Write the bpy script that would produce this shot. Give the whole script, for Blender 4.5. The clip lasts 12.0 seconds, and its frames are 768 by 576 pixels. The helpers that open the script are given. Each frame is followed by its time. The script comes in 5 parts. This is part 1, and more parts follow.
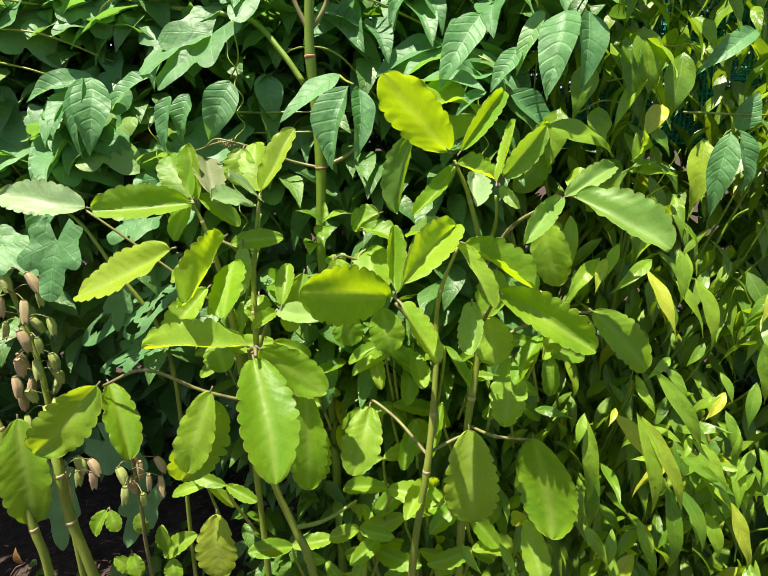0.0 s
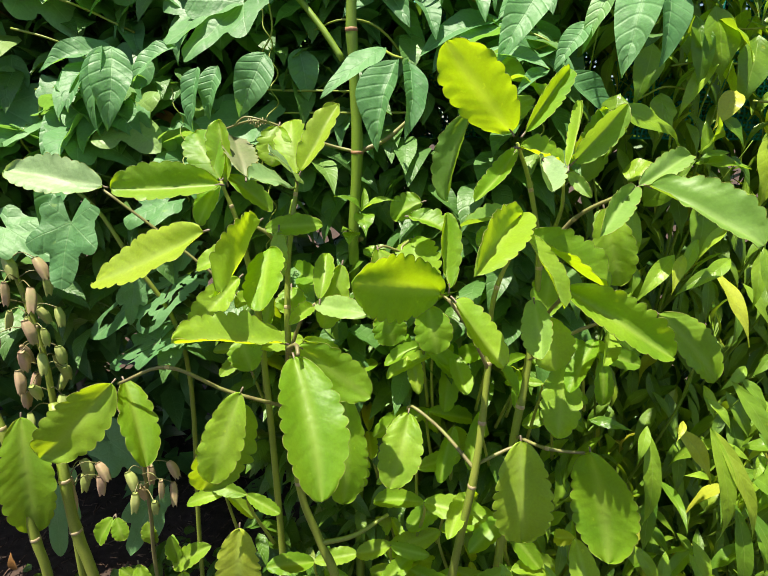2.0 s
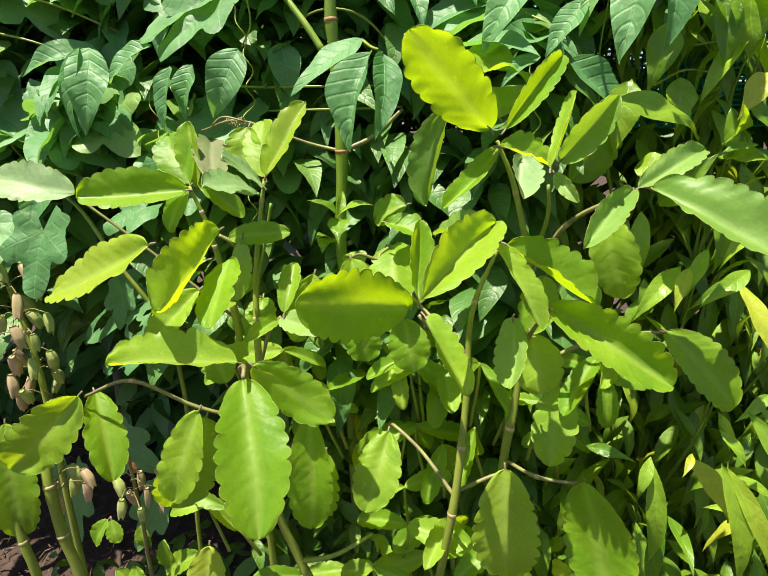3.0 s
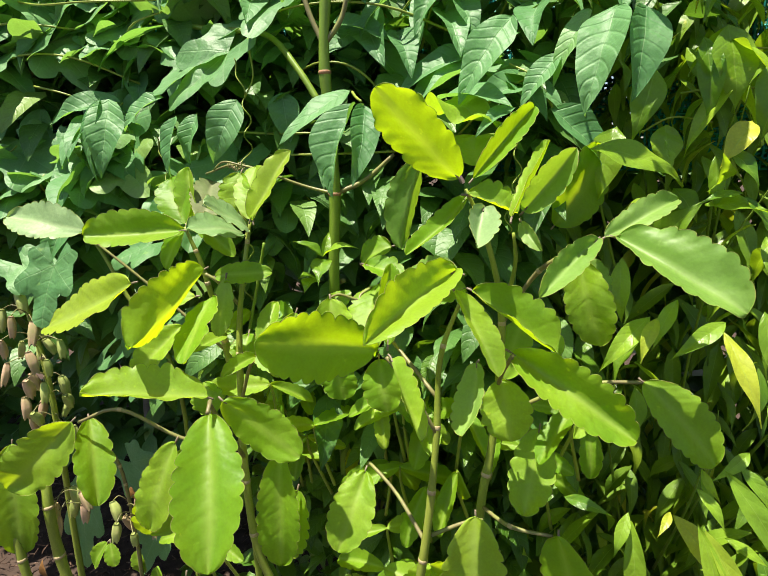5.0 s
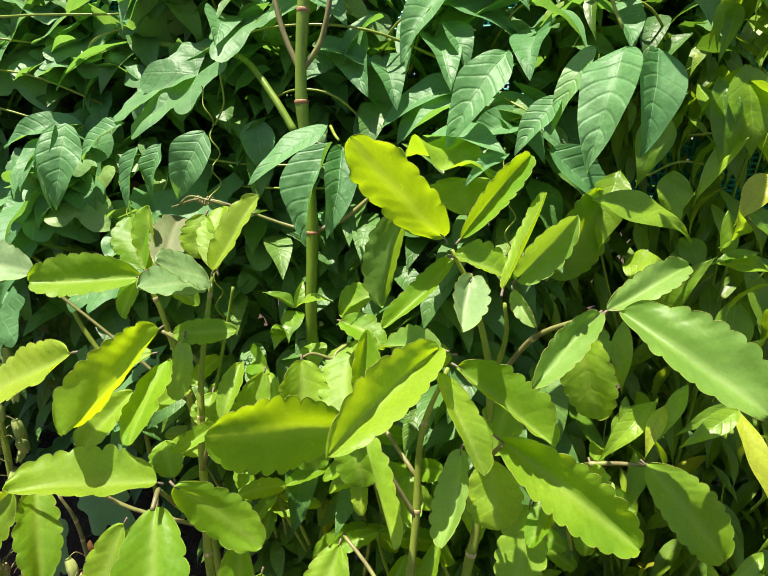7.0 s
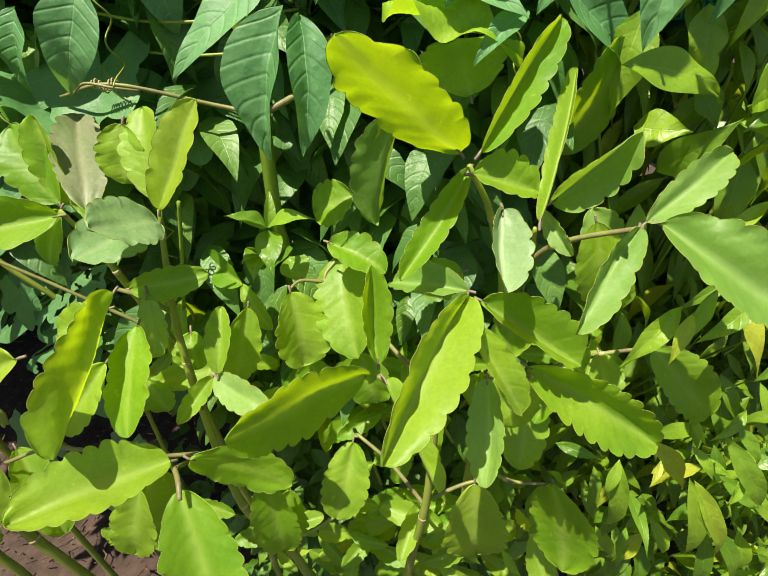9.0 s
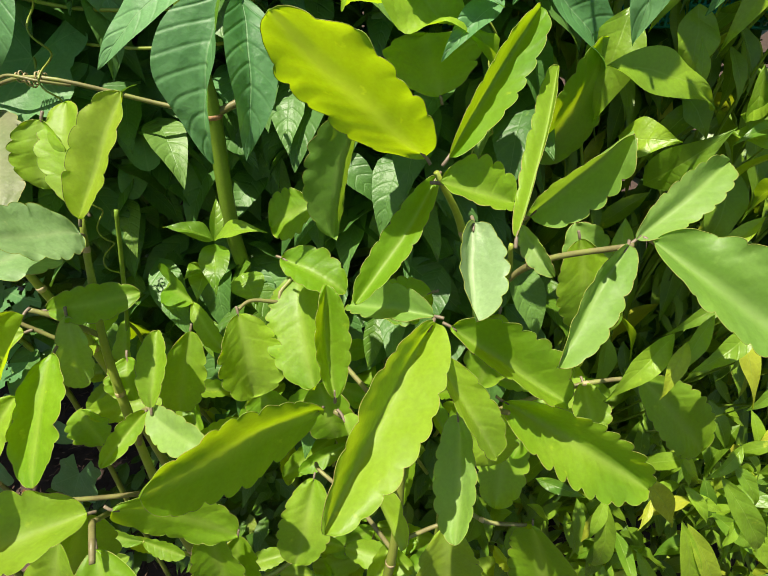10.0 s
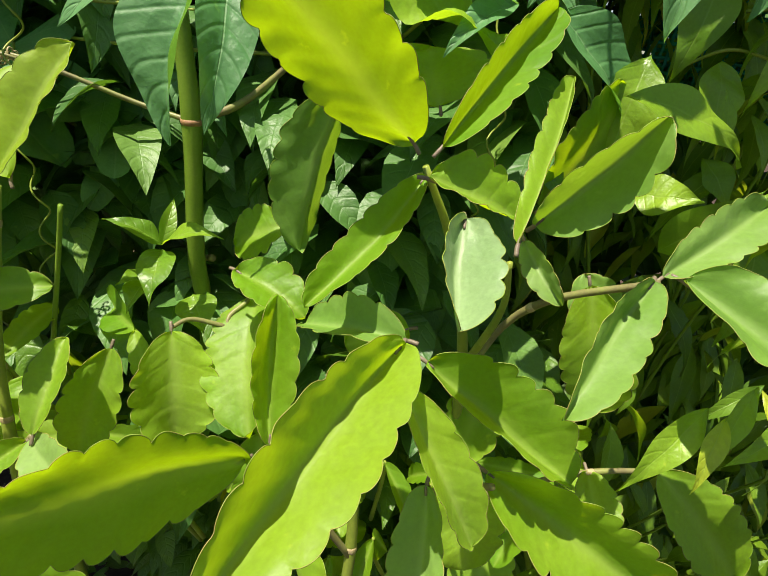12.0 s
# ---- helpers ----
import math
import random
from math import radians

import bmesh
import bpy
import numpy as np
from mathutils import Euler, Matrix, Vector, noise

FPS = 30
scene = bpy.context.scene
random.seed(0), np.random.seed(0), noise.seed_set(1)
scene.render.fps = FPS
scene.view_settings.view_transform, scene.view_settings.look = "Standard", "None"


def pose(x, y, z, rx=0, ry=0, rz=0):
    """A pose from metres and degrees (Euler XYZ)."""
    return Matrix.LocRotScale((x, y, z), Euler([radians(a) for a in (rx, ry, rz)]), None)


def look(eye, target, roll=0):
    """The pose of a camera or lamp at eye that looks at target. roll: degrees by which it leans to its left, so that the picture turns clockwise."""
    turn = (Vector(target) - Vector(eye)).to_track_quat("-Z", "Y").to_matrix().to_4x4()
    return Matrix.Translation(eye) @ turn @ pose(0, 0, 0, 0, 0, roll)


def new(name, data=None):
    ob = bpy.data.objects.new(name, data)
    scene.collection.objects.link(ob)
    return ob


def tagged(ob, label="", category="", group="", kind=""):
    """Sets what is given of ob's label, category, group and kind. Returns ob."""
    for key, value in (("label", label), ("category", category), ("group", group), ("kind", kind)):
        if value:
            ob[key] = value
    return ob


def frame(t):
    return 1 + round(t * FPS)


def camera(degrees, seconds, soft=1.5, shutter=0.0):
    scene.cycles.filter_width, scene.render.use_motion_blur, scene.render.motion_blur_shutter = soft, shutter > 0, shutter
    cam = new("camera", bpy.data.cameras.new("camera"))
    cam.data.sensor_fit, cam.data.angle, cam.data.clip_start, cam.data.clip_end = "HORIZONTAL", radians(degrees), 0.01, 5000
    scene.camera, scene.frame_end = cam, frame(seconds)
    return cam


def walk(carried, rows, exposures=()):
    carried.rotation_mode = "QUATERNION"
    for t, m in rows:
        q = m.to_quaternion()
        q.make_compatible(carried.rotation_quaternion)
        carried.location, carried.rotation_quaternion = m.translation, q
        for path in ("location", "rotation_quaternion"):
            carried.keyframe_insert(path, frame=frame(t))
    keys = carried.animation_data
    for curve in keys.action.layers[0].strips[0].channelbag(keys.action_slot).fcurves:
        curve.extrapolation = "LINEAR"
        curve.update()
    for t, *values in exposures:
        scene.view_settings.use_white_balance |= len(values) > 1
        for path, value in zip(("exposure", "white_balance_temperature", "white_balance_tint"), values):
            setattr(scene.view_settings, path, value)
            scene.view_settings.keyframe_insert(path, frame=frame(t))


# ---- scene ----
cam = camera(75.7, 12.0, 1.0)
PATH = [
    (0, (0.031, 0.018, 1.17), (-0.078, 1.926, 0.58), -1.0),
    (0.5, (0.015, 0.021, 1.143), (-0.106, 1.933, 0.57), -0.7),
    (1, (0.011, 0.028, 1.137), (-0.11, 1.94, 0.566), -0.5),
    (1.5, (0.006, 0.048, 1.145), (-0.109, 1.959, 0.564), 0.2),
    (2, (-0.023, 0.062, 1.148), (-0.119, 1.973, 0.564), 0.5),
    (2.5, (-0.009, 0.087, 1.151), (-0.174, 1.984, 0.54), -0.0),
    (3, (0.043, 0.11, 1.158), (-0.233, 1.989, 0.532), -0.9),
    (3.2, (0.052, 0.11, 1.165), (-0.246, 1.983, 0.53), -1.4),
    (4.8, (0.102, 0.112, 1.172), (-0.318, 1.998, 0.656), -0.7),
    (5, (0.104, 0.113, 1.171), (-0.333, 1.997, 0.662), -0.8),
    (5.5, (0.12, 0.129, 1.17), (-0.34, 2.008, 0.665), -0.9),
    (6, (0.133, 0.135, 1.181), (-0.35, 2.014, 0.695), -0.4),
    (6.5, (0.127, 0.153, 1.193), (-0.359, 2.032, 0.709), -0.1),
    (6.7, (0.119, 0.162, 1.201), (-0.349, 2.044, 0.713), 0.2),
    (8.3, (0.037, 0.234, 1.273), (-0.077, 1.92, 0.204), -2.2),
    (8.5, (0.032, 0.243, 1.276), (-0.074, 1.873, 0.122), -2.2),
    (9, (0.039, 0.264, 1.278), (-0.067, 1.818, 0.024), -3.1),
    (9.5, (0.043, 0.275, 1.273), (-0.034, 1.829, 0.017), -2.8),
    (10, (0.053, 0.301, 1.256), (0.013, 1.889, 0.041), -1.2),
    (10.5, (0.06, 0.32, 1.239), (0.029, 2.069, 0.271), 0.5),
    (11, (0.07, 0.332, 1.217), (0.057, 2.1, 0.283), 2.0),
    (11.5, (0.057, 0.319, 1.197), (0.045, 2.11, 0.307), 4.9),
    (12, (0.067, 0.327, 1.19), (0.032, 2.125, 0.316), 5.4),
]
walk(cam, [(t, look(eye, target, roll)) for t, eye, target, roll in PATH],
     ((0.0, 1.22, 6750, 10), (6.7, 1.20, 6750, 10), (8.5, 1.01, 6850, 9), (12.0, 0.88, 6900, 8)))

# ---- light ----
SUN_DIR = Vector((-0.19, -0.15, 0.96)).normalized()
world = bpy.data.worlds.new("sky")
scene.world = world
world.use_nodes = True
wn, wl = world.node_tree.nodes, world.node_tree.links
sky = wn.new("ShaderNodeTexSky")
sky.sky_type = "NISHITA"
sky.sun_disc = False
sky.sun_elevation = math.asin(SUN_DIR.z)
sky.sun_rotation = math.atan2(SUN_DIR.x, SUN_DIR.y)
wn["Background"].inputs["Strength"].default_value = 0.062
wl.new(sky.outputs["Color"], wn["Background"].inputs["Color"])
sun = new("sun", bpy.data.lights.new("sun", "SUN"))
sun.data.energy = 5.0
sun.data.angle = radians(0.55)
sun.data.color = (1.0, 0.93, 0.82)
sun.matrix_world = look(SUN_DIR * 20, (0, 0, 0))


# ---- materials ----
def material(name):
    m = bpy.data.materials.new(name)
    m.use_nodes = True
    t = m.node_tree
    return m, t.nodes, t.links, t.nodes["Principled BSDF"], t.nodes["Material Output"]


def math_node(nodes, links, op, a, b=None, c=None):
    n = nodes.new("ShaderNodeMath")
    n.operation = op
    for k, v in enumerate((a, b, c)):
        if v is None:
            continue
        if isinstance(v, (int, float)):
            n.inputs[k].default_value = v
        else:
            links.new(v, n.inputs[k])
    return n.outputs[0]


def ramp(nodes, links, fac, stops):
    n = nodes.new("ShaderNodeValToRGB")
    while len(n.color_ramp.elements) < len(stops):
        n.color_ramp.elements.new(0.5)
    for e, (p, c) in zip(n.color_ramp.elements, stops):
        e.position, e.color = p, (*c, 1)
    links.new(fac, n.inputs[0])
    return n.outputs[0]


def mix_colour(nodes, links, fac, a, b, blend="MIX"):
    n = nodes.new("ShaderNodeMix")
    n.data_type, n.blend_type = "RGBA", blend
    for k, v in ((0, fac), (6, a), (7, b)):
        if isinstance(v, (int, float)):
            n.inputs[k].default_value = v
        elif isinstance(v, tuple):
            n.inputs[k].default_value = (*v, 1)
        else:
            links.new(v, n.inputs[k])
    return n.outputs[2]


def noise_node(nodes, links, scale, detail=3.0, rough=0.55, vector=None):
    n = nodes.new("ShaderNodeTexNoise")
    n.inputs["Scale"].default_value, n.inputs["Detail"].default_value, n.inputs["Roughness"].default_value = scale, detail, rough
    if vector is not None:
        links.new(vector, n.inputs["Vector"])
    return n.outputs["Fac"]


def leaf_material(name, shade, fresh, aged, back, rough, spec, through_share, veins, quilt, rib_colour, rib_width, island=False, vein_pale=0.10, rib_pale=0.5, relief=0.0009, bloom=0.0, grit=1.0):
    """Leaf blade: colour runs from shade to fresh, some leaves aged; pale midrib, pinnate veins, light passes through."""
    m, n, l, bsdf, out = material(name)
    uv = n.new("ShaderNodeUVMap")
    sep = n.new("ShaderNodeSeparateXYZ")
    l.new(uv.outputs[0], sep.inputs[0])
    along, side = sep.outputs[0], math_node(n, l, "ABSOLUTE", sep.outputs[1])
    geo = n.new("ShaderNodeNewGeometry")
    if island:
        rnd = geo.outputs["Random Per Island"]
    else:
        oi = n.new("ShaderNodeObjectInfo")
        rnd = oi.outputs["Random"]
    pos = geo.outputs["Position"]
    big = noise_node(n, l, 22.0, 2.0, 0.5, pos)
    fine = noise_node(n, l, 420.0, 3.0, 0.6, pos)
    mixf = math_node(n, l, "ADD", math_node(n, l, "MULTIPLY", big, 0.8), math_node(n, l, "MULTIPLY", rnd, 0.5))
    col = ramp(n, l, mixf, [(0.25, shade), (0.62, tuple(0.5 * (a + b) for a, b in zip(shade, fresh))), (0.95, fresh)])
    old = ramp(n, l, rnd, [(0.91, (0, 0, 0)), (0.99, (1, 1, 1))])
    col = mix_colour(n, l, math_node(n, l, "MULTIPLY", old, 0.75), col, aged)
    col = mix_colour(n, l, 0.35, col, ramp(n, l, fine, [(0.3, (0.35, 0.35, 0.35)), (0.7, (0.65, 0.65, 0.65))]), "OVERLAY")
    # pinnate veins, bowed forward towards the tip
    wave = math_node(n, l, "SINE", math_node(n, l, "MULTIPLY", math_node(n, l, "SUBTRACT", along, math_node(n, l, "MULTIPLY", math_node(n, l, "POWER", side, 1.25), 0.16)), veins * 2 * math.pi))
    vein = math_node(n, l, "POWER", math_node(n, l, "ABSOLUTE", math_node(n, l, "MULTIPLY_ADD", wave, 0.5, 0.5)), 9.0)
    rib = math_node(n, l, "SUBTRACT", 1.0, math_node(n, l, "MINIMUM", math_node(n, l, "DIVIDE", side, rib_width), 1.0))
    lines = math_node(n, l, "MAXIMUM", math_node(n, l, "MULTIPLY", vein, vein_pale), math_node(n, l, "MULTIPLY", rib, rib_pale))
    col = mix_colour(n, l, lines, col, rib_colour)
    # scattered specks
    vor = n.new("ShaderNodeTexNoise")
    vor.inputs["Scale"].default_value = 95.0
    vor.inputs["Detail"].default_value = 5.0
    l.new(pos, vor.inputs["Vector"])
    speck = ramp(n, l, vor.outputs["Fac"], [(0.68, (0, 0, 0)), (0.76, (1, 1, 1))])
    col = mix_colour(n, l, math_node(n, l, "MULTIPLY", speck, 0.35), col, tuple(c * 1.7 for c in aged))
    face = col
    if bloom:
        patch = math_node(n, l, "MULTIPLY", ramp(n, l, noise_node(n, l, 34.0, 3.0, 0.6, pos), [(0.35, (0.25, 0.25, 0.25)), (0.65, (1, 1, 1))]), ramp(n, l, rnd, [(0.15, (0.1, 0.1, 0.1)), (0.85, (1, 1, 1))]))
        face = mix_colour(n, l, math_node(n, l, "MULTIPLY", patch, bloom), col, (0.36, 0.46, 0.25))
    l.new(face, bsdf.inputs["Base Color"])
    rr = math_node(n, l, "MULTIPLY_ADD", big, 0.25, rough - 0.12)
    l.new(rr, bsdf.inputs["Roughness"])
    bsdf.inputs["Specular IOR Level"].default_value = spec
    bump = n.new("ShaderNodeBump")
    bump.inputs["Strength"].default_value = 0.7
    bump.inputs["Distance"].default_value = relief
    hill = math_node(n, l, "MULTIPLY", math_node(n, l, "SUBTRACT", 1.0, vein), quilt)
    cells = n.new("ShaderNodeTexVoronoi")
    cells.feature = "SMOOTH_F1"
    cells.inputs["Scale"].default_value = 130.0
    l.new(pos, cells.inputs["Vector"])
    hill = math_node(n, l, "SUBTRACT", hill, math_node(n, l, "MULTIPLY", cells.outputs["Distance"], 2.2 * quilt))
    hill = math_node(n, l, "SUBTRACT", hill, math_node(n, l, "MULTIPLY", rib, 0.22))
    hill = math_node(n, l, "ADD", hill, math_node(n, l, "MULTIPLY", fine, 0.35 * grit))
    hill = math_node(n, l, "ADD", hill, math_node(n, l, "MULTIPLY", noise_node(n, l, 120.0, 2.0, 0.5, pos), 0.9 * grit))
    l.new(hill, bump.inputs["Height"])
    l.new(bump.outputs[0], bsdf.inputs["Normal"])
    tr = n.new("ShaderNodeBsdfTranslucent")
    l.new(mix_colour(n, l, 1.0, mix_colour(n, l, 0.45, col, back), (1.9, 1.9, 1.2), "MULTIPLY"), tr.inputs["Color"])
    mx = n.new("ShaderNodeMixShader")
    mx.inputs[0].default_value = through_share
    l.new(bsdf.outputs[0], mx.inputs[1])
    l.new(tr.outputs[0], mx.inputs[2])
    l.new(mx.outputs[0], out.inputs["Surface"])
    return m


def bark_like(name, stops, scale, rough, streak=6.0, spec=0.4):
    m, n, l, bsdf, out = material(name)
    geo = n.new("ShaderNodeNewGeometry")
    mp = n.new("ShaderNodeMapping")
    mp.inputs["Scale"].default_value = (1, 1, 1 / streak)
    l.new(geo.outputs["Position"], mp.inputs["Vector"])
    a = noise_node(n, l, scale, 4.0, 0.6, mp.outputs[0])
    b = noise_node(n, l, scale * 9, 3.0, 0.6, geo.outputs["Position"])
    f = math_node(n, l, "ADD", math_node(n, l, "MULTIPLY", a, 0.75), math_node(n, l, "MULTIPLY", b, 0.25))
    l.new(ramp(n, l, f, stops), bsdf.inputs["Base Color"])
    bsdf.inputs["Roughness"].default_value = rough
    bsdf.inputs["Specular IOR Level"].default_value = spec
    bump = n.new("ShaderNodeBump")
    bump.inputs["Strength"].default_value, bump.inputs["Distance"].default_value = 0.5, 0.0008
    l.new(f, bump.inputs["Height"])
    l.new(bump.outputs[0], bsdf.inputs["Normal"])
    return m


KAL = leaf_material("succulent_leaf", (0.100, 0.264, 0.010), (0.268, 0.437, 0.016), (0.40, 0.46, 0.03), (0.43, 0.485, 0.003), 0.48, 0.45, 0.47, 5.0, 0.30, (0.38, 0.52, 0.10), 0.30, False, 0.04, 0.45, 0.0006, 0.12)
KAL_WAX = leaf_material("waxy_leaf", (0.092, 0.232, 0.020), (0.200, 0.355, 0.050), (0.22, 0.36, 0.08), (0.30, 0.40, 0.01), 0.50, 0.45, 0.34, 5.0, 0.12, (0.30, 0.44, 0.12), 0.25, False, 0.03, 0.45, 0.0005, 0.32)
KAL_GREY = leaf_material("waxy_young_leaf", (0.160, 0.285, 0.105), (0.25, 0.375, 0.165), (0.36, 0.34, 0.2), (0.2, 0.3, 0.04), 0.5, 0.5, 0.25, 4.0, 0.1, (0.4, 0.48, 0.25), 0.2, False, 0.03, 0.3)
KAL_PINK = leaf_material("flushed_leaf", (0.11, 0.19, 0.055), (0.185, 0.175, 0.105), (0.22, 0.20, 0.12), (0.3, 0.3, 0.08), 0.5, 0.4, 0.18, 4.0, 0.1, (0.4, 0.4, 0.25), 0.2, False, 0.03, 0.3)
VINE = leaf_material("vine_leaf_blade", (0.066, 0.204, 0.064), (0.145, 0.328, 0.120), (0.20, 0.36, 0.08), (0.20, 0.38, 0.015), 0.52, 0.45, 0.32, 7.5, 0.34, (0.26, 0.44, 0.20), 0.045, False, 0.08, 0.6, 0.0016, 0.0, 0.6)
LOBE = leaf_material("lobed_leaf_blade", (0.070, 0.205, 0.066), (0.160, 0.335, 0.125), (0.22, 0.34, 0.08), (0.20, 0.36, 0.015), 0.50, 0.45, 0.32, 5.0, 0.35, (0.24, 0.40, 0.17), 0.06, False, 0.04, 0.45, 0.0012)
SHRUB = leaf_material("shrub_leaf_blade", (0.045, 0.150, 0.012), (0.275, 0.440, 0.032), (0.50, 0.48, 0.05), (0.36, 0.48, 0.006), 0.38, 0.5, 0.38, 6.5, 0.22, (0.30, 0.44, 0.08), 0.06, False, 0.04, 0.5, 0.0010)
# Shrub leaf again, darkened: shade between the leaves is put into its colour.
SHRUB_SHADED = leaf_material("shaded_shrub_leaf", (0.028, 0.092, 0.008), (0.200, 0.335, 0.022), (0.44, 0.42, 0.04), (0.30, 0.40, 0.006), 0.40, 0.5, 0.24, 8.0, 0.10, (0.26, 0.40, 0.08), 0.06, True, 0.05, 0.5, 0.0008)
# Vine leaf copy; its darker colour stands in for shade inside the foliage.
VINE_SHADED = leaf_material("shaded_vine_leaf", (0.036, 0.110, 0.022), (0.105, 0.235, 0.050), (0.16, 0.26, 0.04), (0.15, 0.29, 0.010), 0.46, 0.5, 0.23, 7.0, 0.35, (0.15, 0.29, 0.09), 0.04, True, 0.10, 0.5, 0.0012)
UNDER = leaf_material("undergrowth_leaf", (0.030, 0.095, 0.010), (0.110, 0.225, 0.016), (0.20, 0.25, 0.03), (0.16, 0.28, 0.006), 0.42, 0.5, 0.22, 7.0, 0.3, (0.16, 0.28, 0.05), 0.04, True, 0.08, 0.5, 0.0016)
STEM = bark_like("green_stem", [(0.25, (0.115, 0.175, 0.020)), (0.55, (0.24, 0.30, 0.045)), (0.85, (0.36, 0.36, 0.09))], 60.0, 0.42)
TWIG = bark_like("purplish_petiole", [(0.28, (0.12, 0.095, 0.05)), (0.5, (0.19, 0.18, 0.07)), (0.72, (0.23, 0.29, 0.06))], 70.0, 0.45)
RED_NODE = bark_like("reddish_stem_joint", [(0.3, (0.26, 0.13, 0.06)), (0.8, (0.48, 0.27, 0.16))], 300.0, 0.6, 1.0)
NODE = bark_like("stem_joint", [(0.3, (0.30, 0.22, 0.10)), (0.8, (0.52, 0.46, 0.28))], 300.0, 0.6, 1.0)
RIM = bark_like("leaf_margin", [(0.40, (0.20, 0.32, 0.03)), (0.72, (0.32, 0.20, 0.08))], 55.0, 0.5, 1.0)
PURPLE = bark_like("purplish_leaf_stalk", [(0.3, (0.13, 0.10, 0.075)), (0.6, (0.20, 0.16, 0.11)), (0.8, (0.22, 0.26, 0.07))], 120.0, 0.5, 1.0)
VSTEM = bark_like("fresh_green_stem", [(0.25, (0.085, 0.165, 0.014)), (0.55, (0.17, 0.275, 0.028)), (0.85, (0.27, 0.35, 0.06))], 60.0, 0.42)
POD = bark_like("dry_pod", [(0.34, (0.30, 0.29, 0.12)), (0.52, (0.42, 0.30, 0.18)), (0.72, (0.52, 0.34, 0.26))], 38.0, 0.55, 1.0)
POD_GREEN = bark_like("green_pod", [(0.30, (0.24, 0.33, 0.08)), (0.60, (0.38, 0.42, 0.14)), (0.80, (0.46, 0.33, 0.19))], 38.0, 0.45, 1.0)
SOIL = bark_like("soil", [(0.3, (0.03, 0.020, 0.015)), (0.6, (0.07, 0.048, 0.037)), (0.9, (0.16, 0.12, 0.095))], 30.0, 0.95, 1.0, 0.2)
CHIP = bark_like("mulch_chip", [(0.35, (0.03, 0.02, 0.014)), (0.55, (0.11, 0.068, 0.046)), (0.75, (0.30, 0.21, 0.15))], 24.0, 0.9, 1.0, 0.2)
NET = bark_like("teal_net", [(0.3, (0.0, 0.17, 0.16)), (0.7, (0.02, 0.32, 0.29))], 40.0, 0.5, 1.0)
BOARD = bark_like("grey_board", [(0.3, (0.10, 0.085, 0.07)), (0.7, (0.22, 0.20, 0.17))], 22.0, 0.85, 1.0)
DEAD = bark_like("withered_leaf", [(0.3, (0.10, 0.045, 0.015)), (0.7, (0.34, 0.17, 0.04))], 40.0, 0.7, 1.0)


# ---- builders ----
def part(name, data, mat, parent, label=""):
    for mm in (mat if isinstance(mat, tuple) else (mat,)):
        if mm.name not in data.materials:
            data.materials.append(mm)
    ob = new(name, data)
    ob.parent = parent
    return tagged(ob, label)


def plant(name, label, category, at, group=""):
    ob = new(name)
    ob.empty_display_size = 0.05
    ob.location = at
    return tagged(ob, label, category, group)


def profile_ovate(s):
    return (max(0.0, math.sin(math.pi * s ** 0.72)) ** 0.9) * (1 - 0.12 * s)


def profile_tailed(s):
    return max(0.0, math.sin(math.pi * s ** 0.76)) ** 1.3 * (1 - 0.22 * s)


def blade(length, width, profile, rows, cols, fold=10, arch=0.05, wave=0.0, twist=0.0, droop=0.0, phase=0.0, skew=0.0):
    """Vertices, faces and leaf coordinates of one blade: base at the origin, tip on +Y, upper face towards +Z."""
    f = radians(fold)
    verts, uvs, faces = [], [], []
    for i in range(rows + 1):
        s = i / rows
        half = 0.5 * width * profile(s)
        for j in range(cols + 1):
            v = -1 + 2 * j / cols
            a = abs(v) * half
            soft = math.sqrt(a * a + (0.10 * half) ** 2) - 0.10 * half
            x = math.copysign(a * math.cos(f), v)
            z = soft * math.sin(f) - 0.10 * a * a / max(width, 1e-4)
            z += 4 * arch * length * s * (1 - s)
            z += wave * width * v * v * math.sin(11 * s + phase + (1.7 if v > 0 else 0)) * 0.5
            z += wave * width * 0.25 * math.sin(17 * s + 2 * phase + 3 * v)
            z -= droop * length * s ** 4
            tw = radians(twist) * (s - 0.4)
            x, z0 = x * math.cos(tw), z + x * math.sin(tw)
            x += skew * length * math.sin(math.pi * s)
            verts.append((x, length * s, z0))
            uvs.append((s, v))
    for i in range(rows):
        for j in range(cols):
            a = i * (cols + 1) + j
            faces.append((a, a + 1, a + cols + 2, a + cols + 1))
    return verts, faces, uvs


